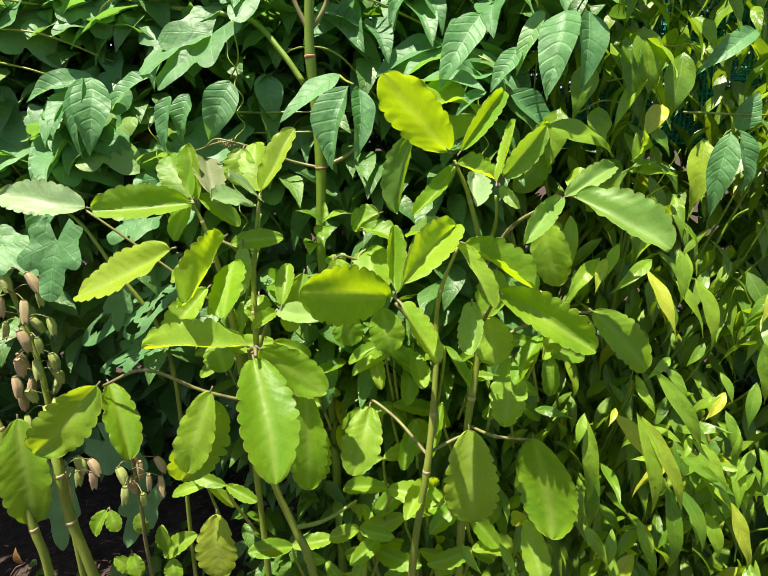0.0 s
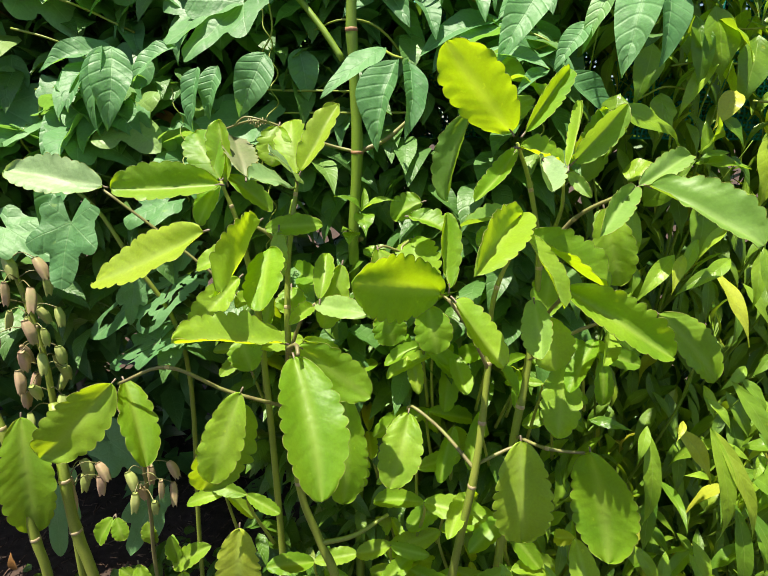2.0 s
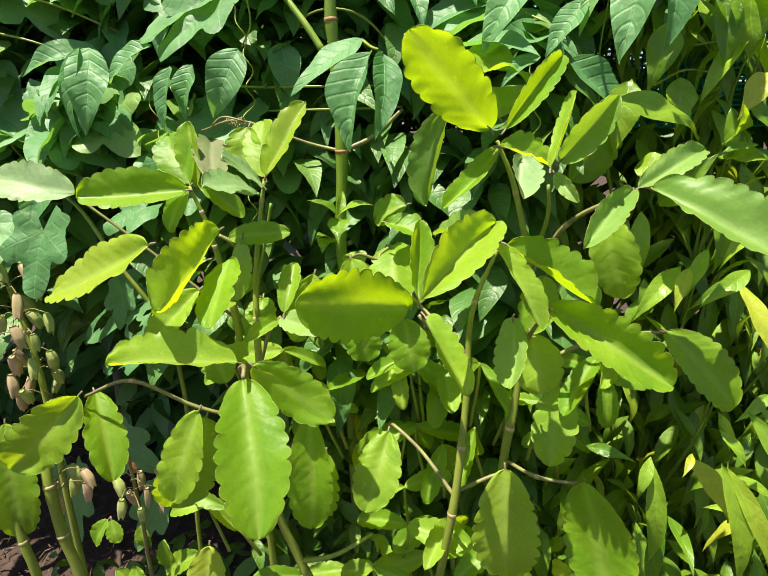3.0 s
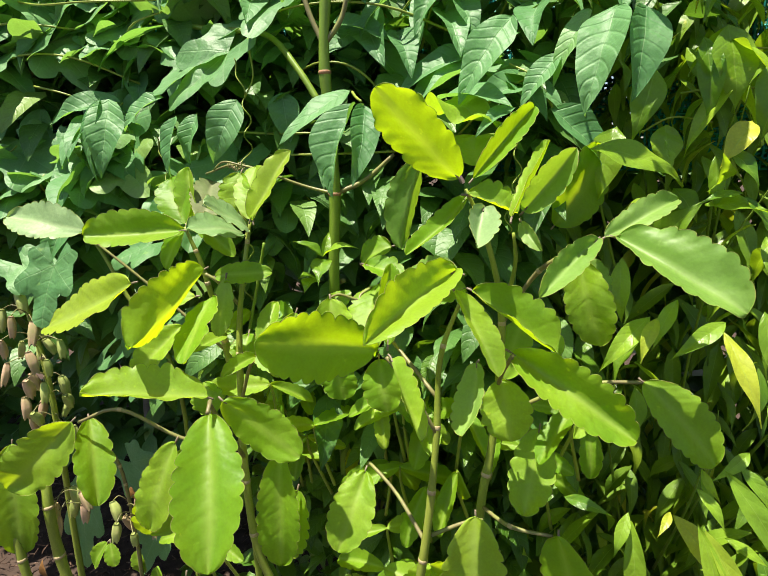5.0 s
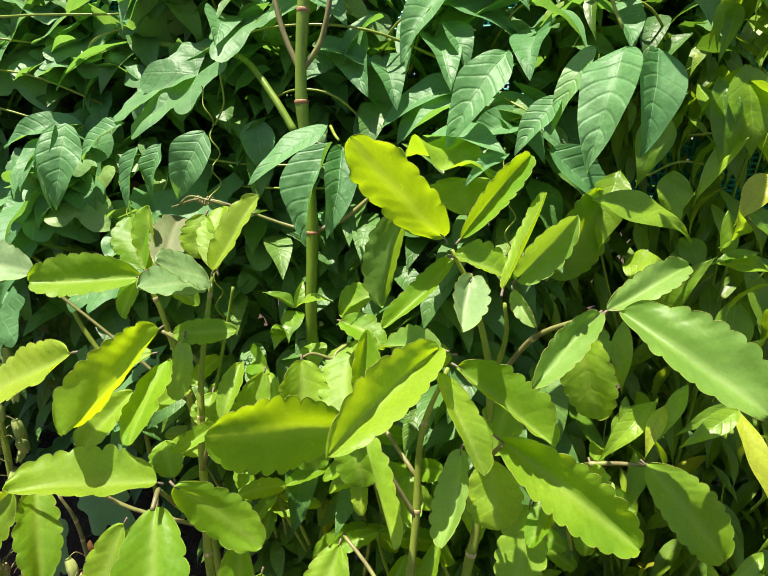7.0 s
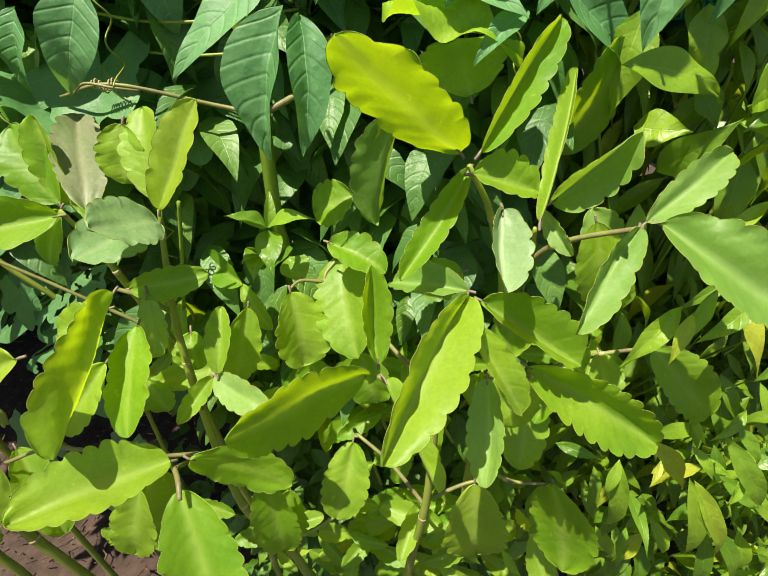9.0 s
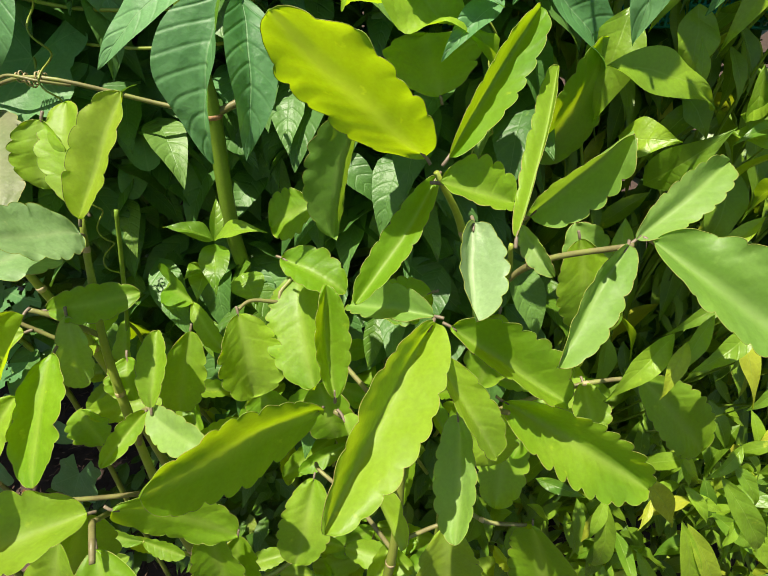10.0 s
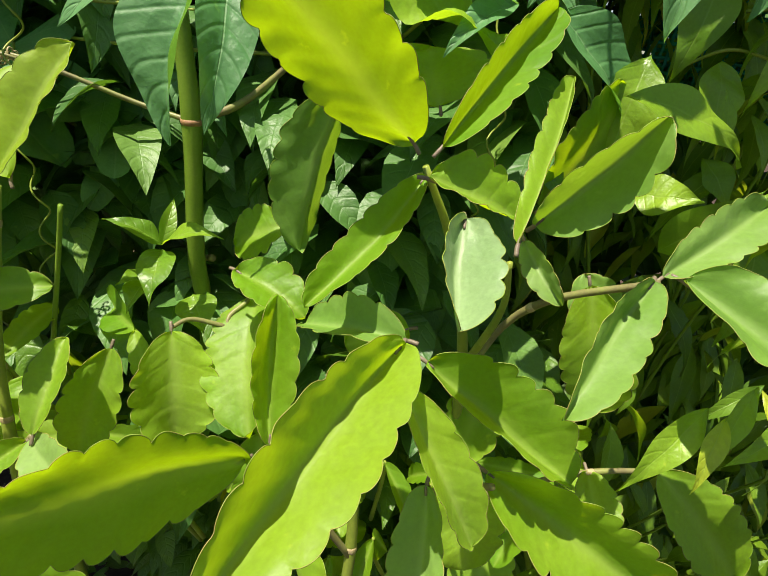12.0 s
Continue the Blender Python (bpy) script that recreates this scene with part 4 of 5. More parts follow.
vine_leaf(bean_vine, (-0.378, 0.665, 1.246), (-0.393, 0.650, 1.147), (-0.30, -0.80, 0.50), 0.036, 24)
vine_leaf(bean_vine, (-0.425, 0.750, 1.336), (-0.470, 0.740, 1.312), (0.10, -0.60, 0.80), 0.034, 22)
vine_leaf(bean_vine, (-0.435, 0.770, 1.354), (-0.543, 0.760, 1.332), (0.00, -0.70, 0.70), 0.057, 22)
vine_leaf(bean_vine, (-0.436, 0.690, 1.172), (-0.421, 0.680, 1.099), (0.20, -0.90, 0.40), 0.038, 22)
vine_leaf(bean_vine, (-0.473, 0.750, 1.293), (-0.513, 0.740, 1.274), (0.00, -0.60, 0.80), 0.038, 22)
vine_leaf(bean_vine, (-0.541, 0.735, 1.246), (-0.531, 0.720, 1.168), (0.10, -0.80, 0.50), 0.057, 24)
vine_leaf(bean_vine, (0.040, 0.660, 1.229), (0.112, 0.600, 1.219), (0.10, -0.50, 0.86), 0.045, 25)
vine_leaf(bean_vine, (0.109, 0.638, 1.298), (0.062, 0.609, 1.221), (-0.15, -0.89, 0.43), 0.045, 22)
vine_leaf(bean_vine, (0.152, 0.625, 1.260), (0.118, 0.610, 1.215), (-0.20, -0.70, 0.70), 0.030, 29)
vine_leaf(bean_vine, (0.176, 0.635, 1.298), (0.145, 0.615, 1.232), (-0.50, -0.70, 0.50), 0.027, 25)
vine_leaf(bean_vine, (0.193, 0.600, 1.291), (0.167, 0.561, 1.204), (-0.47, -0.74, 0.48), 0.048, 27)
vine_leaf(bean_vine, (0.216, 0.605, 1.290), (0.208, 0.571, 1.214), (0.42, -0.84, 0.34), 0.045, 28)
vine_leaf(bean_vine, (0.411, 0.655, 1.166), (0.396, 0.640, 1.069), (-0.20, -0.85, 0.50), 0.037, 26)
vine_leaf(bean_vine, (0.423, 0.660, 1.169), (0.438, 0.650, 1.097), (0.30, -0.80, 0.50), 0.036, 26)
vine_leaf(bean_vine, (0.446, 0.700, 1.284), (0.373, 0.680, 1.235), (0.00, -0.70, 0.70), 0.032, 28)
vine_leaf(bean_vine, (0.447, 0.700, 1.168), (0.464, 0.700, 1.216), (0.10, -0.80, 0.60), 0.036, 22)

lobed_vine = plant("lobed_vine", "creeping vine with soft lobed bluish-green leaves, some holed", "vine", (-0.36, 0.68, 0.02))
stalk(lobed_vine, "stem", [(-0.36, 0.68, 0.02), (-0.35, 0.69, 0.5), (-0.33, 0.68, 0.85), (-0.38, 0.66, 1.0), (-0.45, 0.68, 1.08), (-0.6, 0.72, 1.12)], 0.004, 0.002, STEM)
lobed_leaf(bean_vine, (-0.224, 0.712, 1.300), (-0.287, 0.666, 1.228), (0.05, -0.65, 0.75), 0.105, 26)
lobed_leaf(lobed_vine, (-0.305, 0.630, 1.074), (-0.353, 0.610, 1.049), (0.00, -0.60, 0.80), 0.070, 10)
lobed_leaf(lobed_vine, (-0.327, 0.680, 0.968), (-0.457, 0.660, 0.884), (0.00, -0.70, 0.70), 0.110, 10, True)
lobed_leaf(lobed_vine, (-0.352, 0.660, 0.885), (-0.427, 0.650, 0.846), (0.00, -0.50, 0.85), 0.070, 8, True)
lobed_leaf(lobed_vine, (-0.378, 0.660, 0.963), (-0.386, 0.650, 0.908), (0.30, -0.80, 0.40), 0.040, 20)
lobed_leaf(lobed_vine, (-0.374, 0.556, 1.062), (-0.378, 0.526, 0.995), (0.10, -0.80, 0.60), 0.074, 24)
lobed_leaf(lobed_vine, (-0.447, 0.740, 0.555), (-0.496, 0.720, 0.451), (0.10, -0.80, 0.50), 0.080, 12)
lobed_leaf(lobed_vine, (-0.519, 0.640, 1.038), (-0.447, 0.620, 1.003), (0.00, -0.60, 0.80), 0.070, 8)
lobed_leaf(lobed_vine, (-0.549, 0.800, 0.625), (-0.465, 0.780, 0.576), (0.10, -0.80, 0.50), 0.090, 12)
lobed_leaf(lobed_vine, (-0.644, 0.780, 0.544), (-0.658, 0.760, 0.393), (0.10, -0.80, 0.50), 0.090, 12)
thin_leaf(lobed_vine, (-0.340, 0.700, 1.151), (-0.360, 0.690, 1.142), (0.20, -0.80, 0.50), 0.016, 25, profile_ovate, DEAD)
thin_leaf(lobed_vine, (-0.380, 0.745, 1.168), (-0.315, 0.735, 1.130), (0.20, -0.80, 0.50), 0.055, 20, profile_ovate, DEAD)
thin_leaf(lobed_vine, (-0.365, 0.600, 0.745), (-0.359, 0.600, 0.724), (0.00, -0.80, 0.50), 0.010, 20, profile_ovate, DEAD)
thin_leaf(lobed_vine, (-0.704, 0.720, 0.409), (-0.710, 0.720, 0.443), (0.00, -0.80, 0.50), 0.018, 30, profile_ovate, DEAD)

coil = []
for i in range(90):
    t = i / 89
    coil.append((-0.196 - 0.020 * t, 0.6715 + 0.0036 * math.sin(44 * t), 1.1635 + 0.0036 * math.cos(44 * t) + 0.002 * math.sin(9 * t)))
v, f = tube([Vector(p) - bean_vine.location for p in coil], [0.0006] * 90, 5)
part("tendril", mesh_from("tendril", v, f), NODE, bean_vine, "dry yellowish coiled tendril")

for x0, z0, s in ((-0.19, 1.28, 0), (-0.20, 1.13, 1), (0.11, 1.22, 2), (-0.3, 1.2, 3)):
    pts = []
    for i in range(60):
        t = i / 59
        r = 0.0045 * (0.4 + t)
        pts.append((x0 + 0.012 * math.sin(3 * t) + r * math.cos(26 * t), 0.655 + r * math.sin(26 * t), z0 - 0.13 * t))
    v, f = tube([Vector(p) - bean_vine.location for p in pts], [0.0007] * 60, 5)
    part("tendril", mesh_from("tendril", v, f), STEM, bean_vine)

# ---- shrub ----
shrub = plant("leafy_shrub", "dense shrub with narrow drooping bright green leaves", "shrub", (0.40, 0.75, 0.02))
shrub_leaf(shrub, (-0.068, 0.620, 1.028), (-0.054, 0.600, 1.011), (0.00, -0.40, 0.90), 0.027, 15)
shrub_leaf(shrub, (-0.075, 0.600, 1.068), (-0.067, 0.560, 1.053), (0.00, -0.40, 0.90), 0.022, 15)
shrub_leaf(shrub, (-0.075, 0.600, 1.071), (-0.035, 0.590, 1.086), (0.00, -0.30, 0.95), 0.017, 20)
shrub_leaf(shrub, (-0.075, 0.600, 1.071), (-0.073, 0.620, 1.096), (0.60, -0.40, 0.70), 0.011, 30)
shrub_leaf(shrub, (-0.075, 0.600, 1.071), (-0.102, 0.590, 1.090), (0.00, -0.30, 0.95), 0.017, 20)
shrub_leaf(shrub, (-0.084, 0.600, 1.047), (-0.086, 0.570, 1.041), (0.00, -0.40, 0.90), 0.019, 15)
shrub_leaf(shrub, (-0.084, 0.600, 1.047), (-0.095, 0.580, 1.053), (0.00, -0.40, 0.90), 0.016, 15)
shrub_leaf(shrub, (0.096, 0.545, 0.656), (0.123, 0.525, 0.623), (-0.33, -0.75, 0.68), 0.013, 10)
shrub_leaf(shrub, (0.142, 0.525, 0.677), (0.165, 0.505, 0.646), (-0.09, -0.75, 0.67), 0.012, 24)
shrub_leaf(shrub, (0.177, 0.547, 0.855), (0.217, 0.527, 0.856), (-0.18, -0.75, 0.74), 0.012, 16)
shrub_leaf(shrub, (0.198, 0.549, 0.655), (0.205, 0.529, 0.622), (-0.12, -0.75, 0.80), 0.011, 14)
shrub_leaf(shrub, (0.222, 0.620, 1.075), (0.225, 0.600, 1.013), (0.00, -0.90, 0.40), 0.018, 12)
shrub_leaf(shrub, (0.227, 0.529, 1.045), (0.188, 0.509, 1.002), (-0.09, -0.75, 0.68), 0.017, 24)
shrub_leaf(shrub, (0.227, 0.600, 1.013), (0.221, 0.590, 0.986), (0.00, -0.80, 0.50), 0.008, 12)
shrub_leaf(shrub, (0.228, 0.523, 0.865), (0.215, 0.503, 0.831), (-0.11, -0.75, 0.67), 0.011, 11)
shrub_leaf(shrub, (0.230, 0.520, 1.047), (0.216, 0.500, 1.015), (-0.11, -0.75, 0.61), 0.011, 19)
shrub_leaf(shrub, (0.232, 0.525, 0.856), (0.243, 0.515, 0.738), (-0.10, -0.80, 0.50), 0.018, 12)
shrub_leaf(shrub, (0.245, 0.529, 1.060), (0.226, 0.509, 1.023), (0.03, -0.75, 0.64), 0.012, 20)
shrub_leaf(shrub, (0.251, 0.546, 0.691), (0.279, 0.526, 0.642), (-0.34, -0.75, 0.63), 0.016, 16)
shrub_leaf(shrub, (0.256, 0.540, 0.778), (0.253, 0.525, 0.693), (-0.10, -0.85, 0.50), 0.017, 12)
shrub_leaf(shrub, (0.258, 0.515, 0.877), (0.244, 0.495, 0.866), (-0.19, -0.75, 0.51), 0.007, 17)
shrub_leaf(shrub, (0.258, 0.535, 0.790), (0.262, 0.475, 0.780), (0.20, -0.80, 0.60), 0.015, 12)
shrub_leaf(shrub, (0.265, 0.660, 1.152), (0.262, 0.670, 1.186), (0.00, -0.80, 0.60), 0.010, 12)
shrub_leaf(shrub, (0.271, 0.495, 0.884), (0.300, 0.475, 0.756), (0.00, -0.80, 0.50), 0.017, 12)
shrub_leaf(shrub, (0.273, 0.511, 0.905), (0.291, 0.491, 0.881), (0.04, -0.75, 0.64), 0.010, 21)
shrub_leaf(shrub, (0.276, 0.495, 0.880), (0.336, 0.475, 0.762), (0.20, -0.80, 0.50), 0.018, 12)
shrub_leaf(shrub, (0.276, 0.555, 0.845), (0.319, 0.535, 0.785), (0.10, -0.75, 0.60), 0.021, 12)
shrub_leaf(shrub, (0.287, 0.543, 1.039), (0.244, 0.523, 1.013), (-0.23, -0.75, 0.57), 0.015, 21)
shrub_leaf(shrub, (0.288, 0.505, 0.928), (0.348, 0.485, 0.838), (0.10, -0.80, 0.50), 0.019, 12)
shrub_leaf(shrub, (0.288, 0.544, 0.903), (0.299, 0.524, 0.884), (-0.25, -0.75, 0.55), 0.008, 24)
shrub_leaf(shrub, (0.290, 0.545, 0.900), (0.296, 0.525, 0.873), (0.00, -0.90, 0.40), 0.009, 14)
shrub_leaf(shrub, (0.290, 0.549, 0.681), (0.279, 0.529, 0.629), (-0.22, -0.75, 0.58), 0.015, 21)
shrub_leaf(shrub, (0.302, 0.516, 0.927), (0.324, 0.496, 0.896), (0.08, -0.75, 0.51), 0.012, 22)
shrub_leaf(shrub, (0.304, 0.660, 1.169), (0.310, 0.650, 1.114), (0.00, -0.80, 0.60), 0.015, 12)
shrub_leaf(shrub, (0.307, 0.531, 1.053), (0.312, 0.511, 1.005), (-0.02, -0.75, 0.70), 0.014, 11)
shrub_leaf(shrub, (0.311, 0.600, 1.012), (0.333, 0.547, 0.948), (0.20, -0.80, 0.50), 0.019, 15)
shrub_leaf(shrub, (0.311, 0.600, 1.016), (0.266, 0.590, 0.984), (0.00, -0.80, 0.60), 0.012, 20)
shrub_leaf(shrub, (0.313, 0.526, 0.934), (0.282, 0.506, 0.917), (0.01, -0.75, 0.63), 0.011, 24)
shrub_leaf(shrub, (0.316, 0.545, 0.835), (0.352, 0.535, 0.819), (0.10, -0.50, 0.85), 0.011, 15)
shrub_leaf(shrub, (0.317, 0.500, 0.793), (0.334, 0.485, 0.673), (-0.10, -0.85, 0.50), 0.017, 12)
shrub_leaf(shrub, (0.319, 0.550, 0.697), (0.335, 0.530, 0.648), (-0.31, -0.75, 0.74), 0.015, 16)
shrub_leaf(shrub, (0.325, 0.640, 1.135), (0.285, 0.630, 1.127), (0.00, -0.50, 0.85), 0.011, 15)
shrub_leaf(shrub, (0.326, 0.500, 0.790), (0.362, 0.475, 0.705), (0.30, -0.80, 0.50), 0.018, 12)
shrub_leaf(shrub, (0.326, 0.640, 1.132), (0.352, 0.630, 1.095), (0.20, -0.60, 0.75), 0.013, 15)
shrub_leaf(shrub, (0.337, 0.519, 0.863), (0.360, 0.499, 0.836), (0.08, -0.75, 0.63), 0.011, 20)
shrub_leaf(shrub, (0.346, 0.515, 0.838), (0.387, 0.495, 0.785), (0.20, -0.70, 0.70), 0.018, 12)
shrub_leaf(shrub, (0.346, 0.590, 1.037), (0.342, 0.570, 0.979), (0.00, -0.80, 0.50), 0.017, 12)
shrub_leaf(shrub, (0.348, 0.544, 0.804), (0.400, 0.524, 0.766), (-0.16, -0.75, 0.75), 0.018, 19)
shrub_leaf(shrub, (0.348, 0.565, 1.012), (0.372, 0.543, 0.928), (0.20, -0.80, 0.50), 0.020, 12)
shrub_leaf(shrub, (0.349, 0.524, 0.838), (0.332, 0.504, 0.813), (-0.09, -0.75, 0.68), 0.010, 24)
shrub_leaf(shrub, (0.351, 0.555, 0.823), (0.397, 0.525, 0.843), (0.00, -0.50, 0.85), 0.016, 12)
shrub_leaf(shrub, (0.354, 0.512, 0.752), (0.362, 0.492, 0.708), (0.04, -0.75, 0.59), 0.013, 12)
shrub_leaf(shrub, (0.368, 0.525, 0.917), (0.377, 0.505, 0.886), (0.04, -0.75, 0.70), 0.010, 11)
shrub_leaf(shrub, (0.371, 0.610, 0.741), (0.327, 0.600, 0.751), (0.00, -0.50, 0.85), 0.012, 15)
shrub_leaf(shrub, (0.372, 0.539, 0.781), (0.415, 0.519, 0.757), (-0.25, -0.75, 0.75), 0.014, 19)
shrub_leaf(shrub, (0.378, 0.485, 0.969), (0.389, 0.475, 0.904), (0.00, -0.80, 0.50), 0.018, 12)
shrub_leaf(shrub, (0.379, 0.523, 0.800), (0.407, 0.503, 0.803), (0.06, -0.75, 0.51), 0.009, 14)
shrub_leaf(shrub, (0.381, 0.521, 0.736), (0.396, 0.501, 0.680), (-0.29, -0.75, 0.64), 0.017, 20)
shrub_leaf(shrub, (0.387, 0.495, 0.773), (0.417, 0.475, 0.691), (0.20, -0.80, 0.50), 0.019, 12)
shrub_leaf(shrub, (0.393, 0.600, 0.919), (0.369, 0.590, 0.890), (0.00, -0.70, 0.70), 0.011, 14)
shrub_leaf(shrub, (0.399, 0.550, 0.855), (0.405, 0.530, 0.815), (-0.05, -0.75, 0.55), 0.012, 23)
shrub_leaf(shrub, (0.412, 0.510, 0.830), (0.384, 0.490, 0.800), (-0.30, -0.75, 0.66), 0.012, 13)
shrub_leaf(shrub, (0.425, 0.546, 0.894), (0.414, 0.526, 0.843), (-0.18, -0.75, 0.64), 0.015, 18)
shrub_leaf(shrub, (0.443, 0.620, 0.841), (0.412, 0.600, 0.809), (-0.20, -0.80, 0.50), 0.013, 12)
shrub_leaf(shrub, (0.187, 0.632, 1.177), (0.282, 0.648, 1.146), (-0.10, -0.75, 0.65), 0.030, 12)
shrub_leaf(shrub, (0.233, 0.690, 1.110), (0.266, 0.660, 1.118), (0.00, -0.80, 0.60), 0.032, 10)
shrub_leaf(shrub, (0.262, 0.685, 1.070), (0.295, 0.650, 1.128), (-0.20, -0.80, 0.50), 0.032, 14)
shrub_leaf(shrub, (0.268, 0.700, 1.200), (0.267, 0.680, 1.150), (0.00, -0.90, 0.40), 0.030, 10)
shrub_leaf(shrub, (0.290, 0.720, 1.135), (0.312, 0.700, 1.102), (0.10, -0.80, 0.50), 0.027, 14)
shrub_leaf(shrub, (0.302, 0.660, 1.135), (0.300, 0.620, 1.168), (0.00, -0.80, 0.60), 0.026, 22)
shrub_leaf(shrub, (0.301, 0.660, 1.123), (0.345, 0.630, 1.122), (0.00, -0.60, 0.80), 0.024, 20)
shrub_leaf(shrub, (0.312, 0.700, 1.291), (0.326, 0.680, 1.210), (0.10, -0.90, 0.40), 0.041, 12)
shrub_leaf(shrub, (0.293, 0.700, 1.282), (0.302, 0.680, 1.195), (-0.20, -0.85, 0.40), 0.026, 26)
shrub_leaf(shrub, (0.330, 0.660, 1.200), (0.300, 0.635, 1.160), (-0.20, -0.70, 0.60), 0.024, 20)
shrub_leaf(shrub, (0.310, 0.650, 1.174), (0.334, 0.630, 1.143), (0.10, -0.70, 0.70), 0.019, 18)
shrub_leaf(shrub, (0.222, 0.700, 1.200), (0.205, 0.680, 1.120), (-0.20, -0.90, 0.30), 0.038, 10)
shrub_leaf(shrub, (0.360, 0.690, 1.260), (0.345, 0.670, 1.180), (-0.10, -0.90, 0.40), 0.035, 12)
shrub_leaf(shrub, (0.255, 0.710, 1.255), (0.235, 0.690, 1.185), (-0.20, -0.90, 0.40), 0.032, 12)
shrub_leaf(shrub, (0.400, 0.690, 1.160), (0.385, 0.660, 1.070), (-0.10, -0.90, 0.40), 0.035, 12)
shrub_leaf(shrub, (0.340, 0.700, 1.080), (0.325, 0.670, 1.000), (-0.10, -0.90, 0.40), 0.032, 12)
vine_leaf(bean_vine, (0.115, 0.620, 1.215), (0.080, 0.596, 1.190), (-0.10, -0.70, 0.70), 0.020, 30)
thin_leaf(bean_vine, (0.022, 0.650, 1.215), (0.112, 0.600, 1.198), (-0.05, -0.35, 0.93), 0.055, 24, profile_ovate, SHRUB, 30, 10, 0.30, 0.12)
stalk(shrub, "shoot", [(0.251, 0.720, 1.194), (0.277, 0.710, 1.208), (0.315, 0.710, 1.202)], .0012, .0010, STEM)
stalk(shrub, "shoot", [(0.284, 0.720, 1.232), (0.316, 0.710, 1.235), (0.360, 0.710, 1.233)], .0013, .0011, STEM)
stalk(shrub, "shoot", [(0.315, 0.720, 1.280), (0.347, 0.710, 1.270), (0.394, 0.710, 1.272)], .0012, .0010, STEM)
stalk(shrub, "shoot", [(0.375, 0.700, 1.192), (0.415, 0.690, 1.189), (0.478, 0.700, 1.186)], .0014, .0011, STEM)

SHRUB_MESHES = []
for s in range(9):
    rnd = random.Random(100 + s)
    v, f, uv = blade(0.075, rnd.uniform(0.021, 0.028), profile_tailed, 16, 8, rnd.uniform(10, 32), rnd.uniform(0.03, 0.10), rnd.uniform(0.06, 0.13), rnd.uniform(-40, 40), rnd.uniform(0.05, 0.28), rnd.uniform(0, 6), rnd.uniform(-0.04, 0.04))
    me = mesh_from("leaf", v, f, uv)
    me.materials.append(SHRUB)
    SHRUB_MESHES.append(me)
srnd = random.Random(77)


def whorl(origin, heading, count, size, drop, put_leaf, rnd):
    """Leaves in drooping pairs round the end of a shoot."""
    o = Vector(origin)
    for k in range(count):
        a = heading + k * 2.4 + rnd.uniform(-0.4, 0.4)
        d = Vector((math.cos(a), math.sin(a), rnd.uniform(drop - 0.5, drop + 0.35))).normalized()
        base = o + Vector((rnd.uniform(-0.008, 0.008), rnd.uniform(-0.008, 0.008), -0.016 * k * rnd.uniform(0.6, 1.2)))
        side = d.cross(Vector((0, 0, 1)))
        nn = side.cross(d)
        if nn.z < 0:
            nn = -nn
        nn += Vector((rnd.uniform(-0.45, 0.45), rnd.uniform(-0.6, 0.2), 0))
        L = size * rnd.uniform(0.75, 1.25)
        put_leaf(base, base + d * L, nn, L)


def shrub_piece(base, tip, nn, L):
    ob = new("leaf", srnd.choice(SHRUB_MESHES))
    put(ob, shrub, leaf_matrix(base, tip, nn) @ Matrix.Scale(L / 0.075, 4))


def shrub_front(x, z):
    return 0.60 + 0.06 * noise.noise((x * 6, z * 6, 1)) + 0.20 * (z - 0.95) + 0.25 * max(0, 0.22 - x)


made = 0
tries = 0
while made < 290 and tries < 3000:
    tries += 1
    x, z = srnd.uniform(0.14, 0.80), srnd.uniform(0.42, 1.40)
    if x < 0.30 and z > 0.78 and srnd.random() < 0.75 or z > 1.02 and srnd.random() < (0.88 if x < 0.30 else 0.25):
        continue
    if noise.noise((x * 11, z * 11, 6)) < -0.08:
        continue
    y = shrub_front(x, z) + (srnd.uniform(-0.03, 0.04) if z < 0.95 and x > 0.28 else srnd.uniform(0.02, 0.11))
    n0 = srnd.choice((4, 5, 6))
    whorl((x, y, z), srnd.uniform(0, 6.3), n0, 0.068, -1.2, shrub_piece, srnd)
    made += n0
for k in range(18):
    x, z = srnd.uniform(0.18, 0.7), srnd.uniform(0.7, 1.38)
    y = shrub_front(x, z) - srnd.uniform(0, 0.03)
    stalk(shrub, "twig", [(0.4 + (x - 0.4) * 0.6, 0.82, z - 0.35), (x, y + 0.10, z - 0.12), (x + srnd.uniform(-0.03, 0.03), y + 0.04, z)], 0.0022, 0.0005, VSTEM)


VINE_MESHES = []
for s in range(6):
    rnd = random.Random(200 + s)
    v, f, uv = blade(0.09, rnd.uniform(0.043, 0.058), profile_ovate, 18, 8, rnd.uniform(16, 40), rnd.uniform(0.03, 0.09), rnd.uniform(0.04, 0.09), rnd.uniform(-25, 25), rnd.uniform(0.05, 0.18), rnd.uniform(0, 6), rnd.uniform(-0.05, 0.05))
    me = mesh_from("leaf", v, f, uv)
    me.materials.append(VINE)
    VINE_MESHES.append(me)
LOBED_MESHES = [lobed_mesh(0.09, 0.085 + 0.006 * k, 10 + 7 * k, random.Random(240 + k)) for k in range(6)]
vrnd = random.Random(41)


def vine_piece(base, tip, nn, L):
    ob = new("leaf", vrnd.choice(LOBED_MESHES if base[0] < -0.14 and vrnd.random() < 0.6 else VINE_MESHES))
    put(ob, bean_vine, leaf_matrix(base, tip, nn + Vector((0, -0.25, 0))) @ Matrix.Scale(L / 0.09, 4))


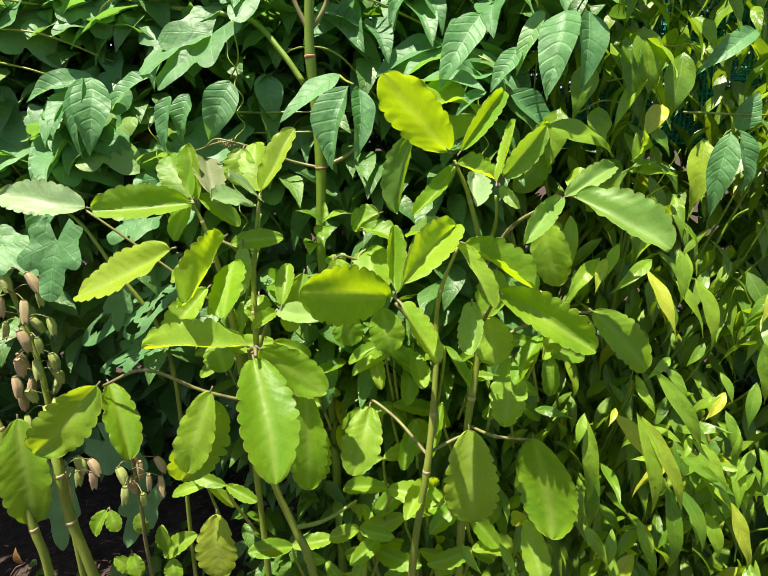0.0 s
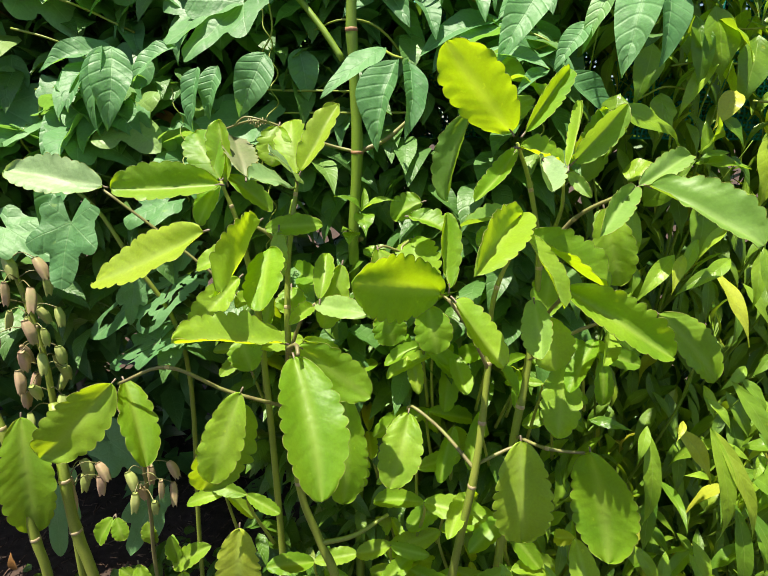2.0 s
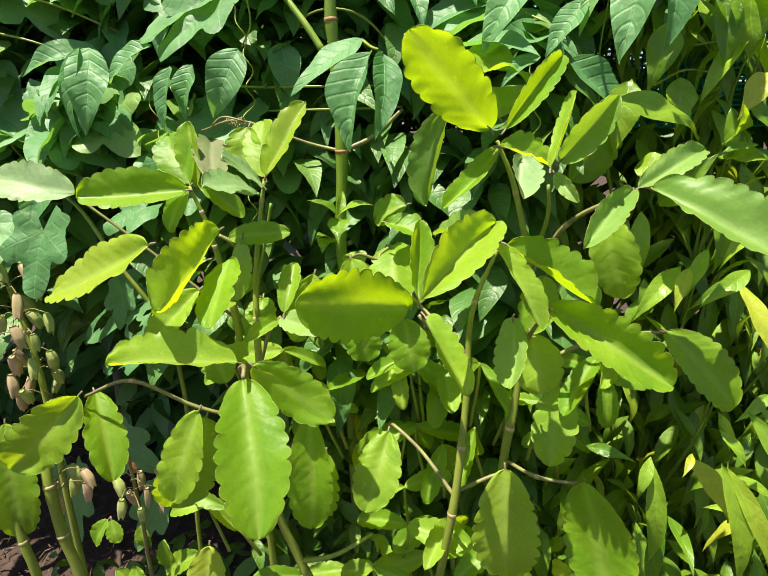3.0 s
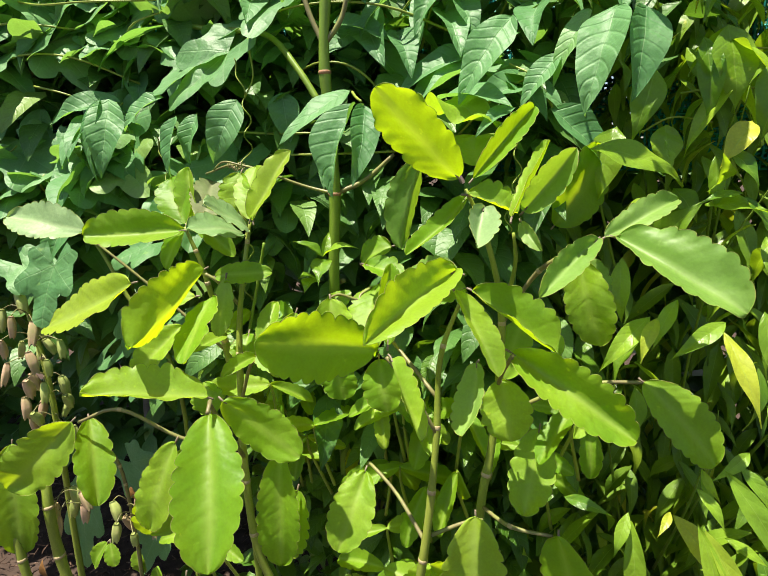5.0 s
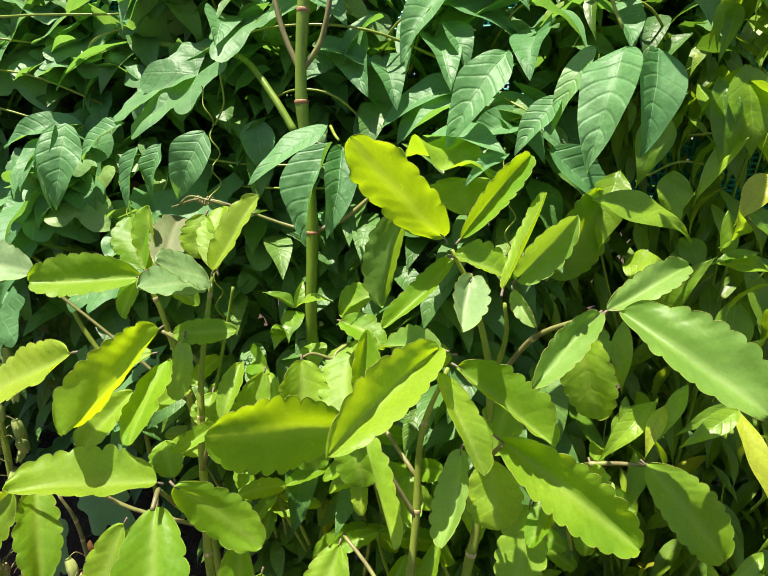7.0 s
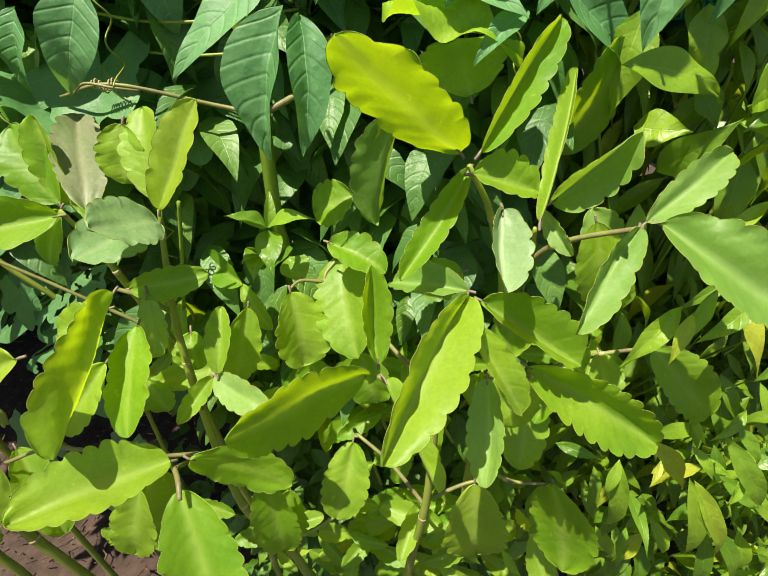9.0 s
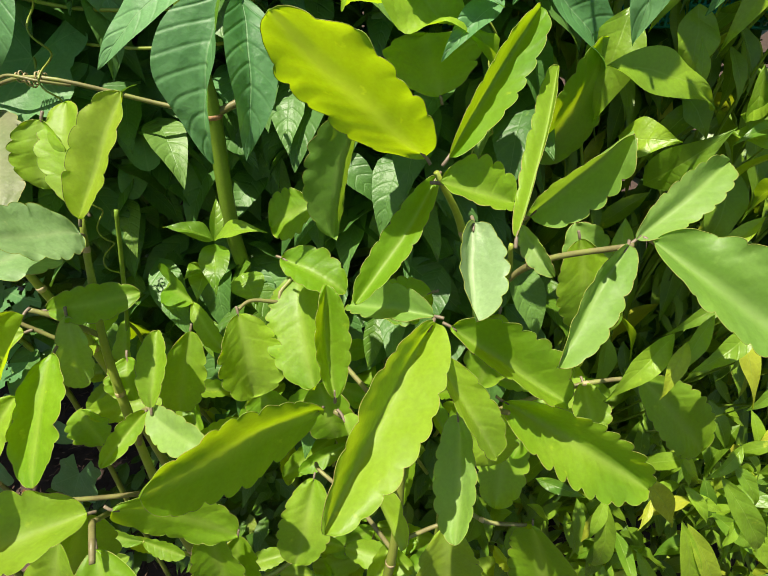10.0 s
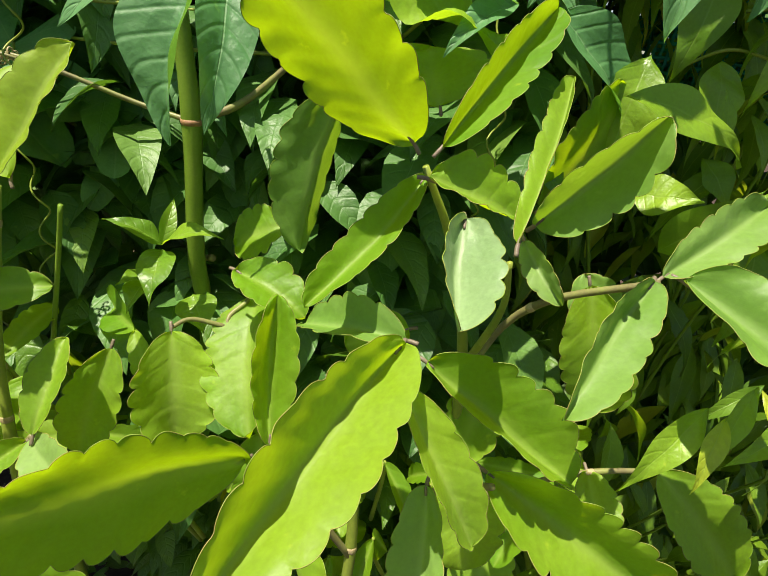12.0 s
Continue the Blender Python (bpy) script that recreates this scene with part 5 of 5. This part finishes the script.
for k in range(80):
    x, z = vrnd.uniform(-0.85, 0.22), vrnd.uniform(1.13, 1.46)
    if x > -0.05 and z < 1.24:
        continue
    y = 0.745 + 0.30 * (z - 1.3) + 0.03 * noise.noise((x * 6, z * 6, 4)) - 0.02 * vrnd.random()
    if -0.19 < x < 0.01 and z < 1.34:
        y += 0.075
    whorl((x, y, z), vrnd.uniform(0, 6.3), vrnd.choice((3, 3, 4)), 0.090, -0.6, vine_piece, vrnd)
    if k % 2 == 0:
        bend = vrnd.uniform(-0.05, 0.05)
        stalk(bean_vine, "petiole", [(x, y, z), (x + bend, y - 0.012, z - 0.02), (x + 2 * bend, y + 0.03, z - 0.06)], 0.0010, 0.0015, STEM)
for k in range(9):
    x, z = vrnd.uniform(-0.6, 0.1), vrnd.uniform(1.12, 1.40)
    dx, dz = vrnd.choice((-1, 1)) * vrnd.uniform(0.04, 0.09), vrnd.uniform(-0.05, 0.05)
    stalk(bean_vine, "shoot", [(x, 0.74, z), (x + dx, 0.712, z + dz), (x + 2 * dx, 0.705, z + 1.2 * dz), (x + 3.1 * dx, 0.735, z + dz)], 0.0015, 0.0011, STEM)


# ---- inner foliage ----
def foliage(parent, name, mat, count, place, size, ratio, profile, drop, seed, rows=7, cols=4):
    rnd = random.Random(seed)
    shapes = []
    for _ in range(5):
        v, f, uv = blade(1.0, ratio * rnd.uniform(0.85, 1.15), profile, rows, cols, rnd.uniform(8, 24), rnd.uniform(0.03, 0.09), rnd.uniform(0.05, 0.12), rnd.uniform(-35, 35), rnd.uniform(0.02, 0.2), rnd.uniform(0, 6))
        shapes.append((np.array(v), np.array(f), np.array(uv)))
    av, af, au, off = [], [], [], [0]

    def add(base, tip, nn, L):
        v, f, uv = rnd.choice(shapes)
        m = np.array(leaf_matrix(base, tip, nn))
        av.append((v * L) @ m[:3, :3].T + m[:3, 3] - np.array(parent.location))
        af.append(f + off[0])
        au.append(uv)
        off[0] += len(v)
    while len(av) < count:
        p = place(rnd)
        if p:
            whorl(p, rnd.uniform(0, 6.3), rnd.choice((3, 4, 5)), size, drop, add, rnd)
    me = mesh_from(name, np.concatenate(av).tolist(), np.concatenate(af).tolist(), np.concatenate(au))
    ob = part(name, me, mat, parent)
    return tagged(ob, "", "", "", "stuff")


def inner_shrub(rnd):
    x, z = rnd.uniform(-0.05, 1.0), rnd.uniform(0.2, 1.5)
    if x < 0.15 and z > 0.95:
        return None
    return (x, min(shrub_front(x, z) + 0.17 + rnd.uniform(0, 0.24), 0.88), z)


def inner_vine(rnd):
    x, z = rnd.uniform(-1.0, 0.34), rnd.uniform(0.9, 1.48)
    # Right of 0.16 only a high strip, added as shade for the shrub.
    if x > 0.16 and z < 1.34 or noise.noise((x * 9, z * 13, 8)) > 0.33:
        return None
    if x < -0.22 and z < 1.06 and rnd.random() < 0.75:
        return None
    return (x, min(0.87, 0.745 + 0.25 * (z - 1.3) + 0.03 * noise.noise((x * 6, z * 6, 4)) + rnd.uniform(0, 0.15)), z)


# Unseen leaves above the view, added only to shade the upper right.
def shade_overhang(rnd):
    return (rnd.uniform(0.13, 0.42), rnd.uniform(0.60, 0.72), rnd.uniform(1.42, 1.52))


def inner_low(rnd):
    x, z = rnd.uniform(-0.80, 0.2), rnd.uniform(0.10, 1.0)
    if x < -0.26 and (z > 0.30 or rnd.random() < 0.8):
        return None
    return (x, (0.80 if x < -0.36 else 0.66) + rnd.uniform(0, 0.16), z)


def outer_shrub(rnd):
    x, z = rnd.uniform(0.16, 0.95), rnd.uniform(0.30, 1.42)
    if x < 0.30 and 0.80 < z < 1.20 or noise.noise((x * 11, z * 11, 6)) < -0.05:
        return None
    return (x, shrub_front(x, z) + (0.06 if z > 1.1 else 0.01) + rnd.uniform(0, 0.09), z)


foliage(shrub, "outer_foliage", SHRUB_SHADED, 760, outer_shrub, 0.066, 0.28, profile_tailed, -1.3, 15, 10, 4)
foliage(shrub, "inner_foliage", SHRUB_SHADED, 4300, inner_shrub, 0.074, 0.30, profile_tailed, -1.2, 5)
foliage(bean_vine, "top_foliage", VINE_SHADED, 16, shade_overhang, 0.085, 0.46, profile_ovate, -0.4, 16)
foliage(bean_vine, "inner_foliage", VINE_SHADED, 3200, inner_vine, 0.074, 0.46, profile_ovate, -0.6, 6)
foliage(lobed_vine, "inner_foliage", UNDER, 2600, inner_low, 0.055, 0.46, profile_ovate, -0.6, 7)

def hedge_place(rnd):
    x = rnd.uniform(-2.6, 2.4)
    z = rnd.uniform(0.05, 2.3)
    # On the left, high leaves come forward, an added canopy shading the soil.
    if x < -0.25:
        return (x, rnd.uniform(0.95 if z > 0.85 else 1.45, 1.9), z)
    return (x, rnd.uniform(1.0, 1.5), z)


hedge = plant("hedge", "dark green hedge standing behind the netting", "hedge", (0, 1.55, 0.0))
foliage(hedge, "leaves", VINE_SHADED, 11500, hedge_place, 0.16, 0.5, profile_ovate, -0.5, 8, 4, 2)
for k in range(7):
    stalk(hedge, "trunk", [(-1.8 + 0.6 * k, 1.6, 0.0), (-1.78 + 0.6 * k, 1.62, 0.8), (-1.8 + 0.6 * k, 1.6, 1.7)], 0.02, 0.008, BOARD)
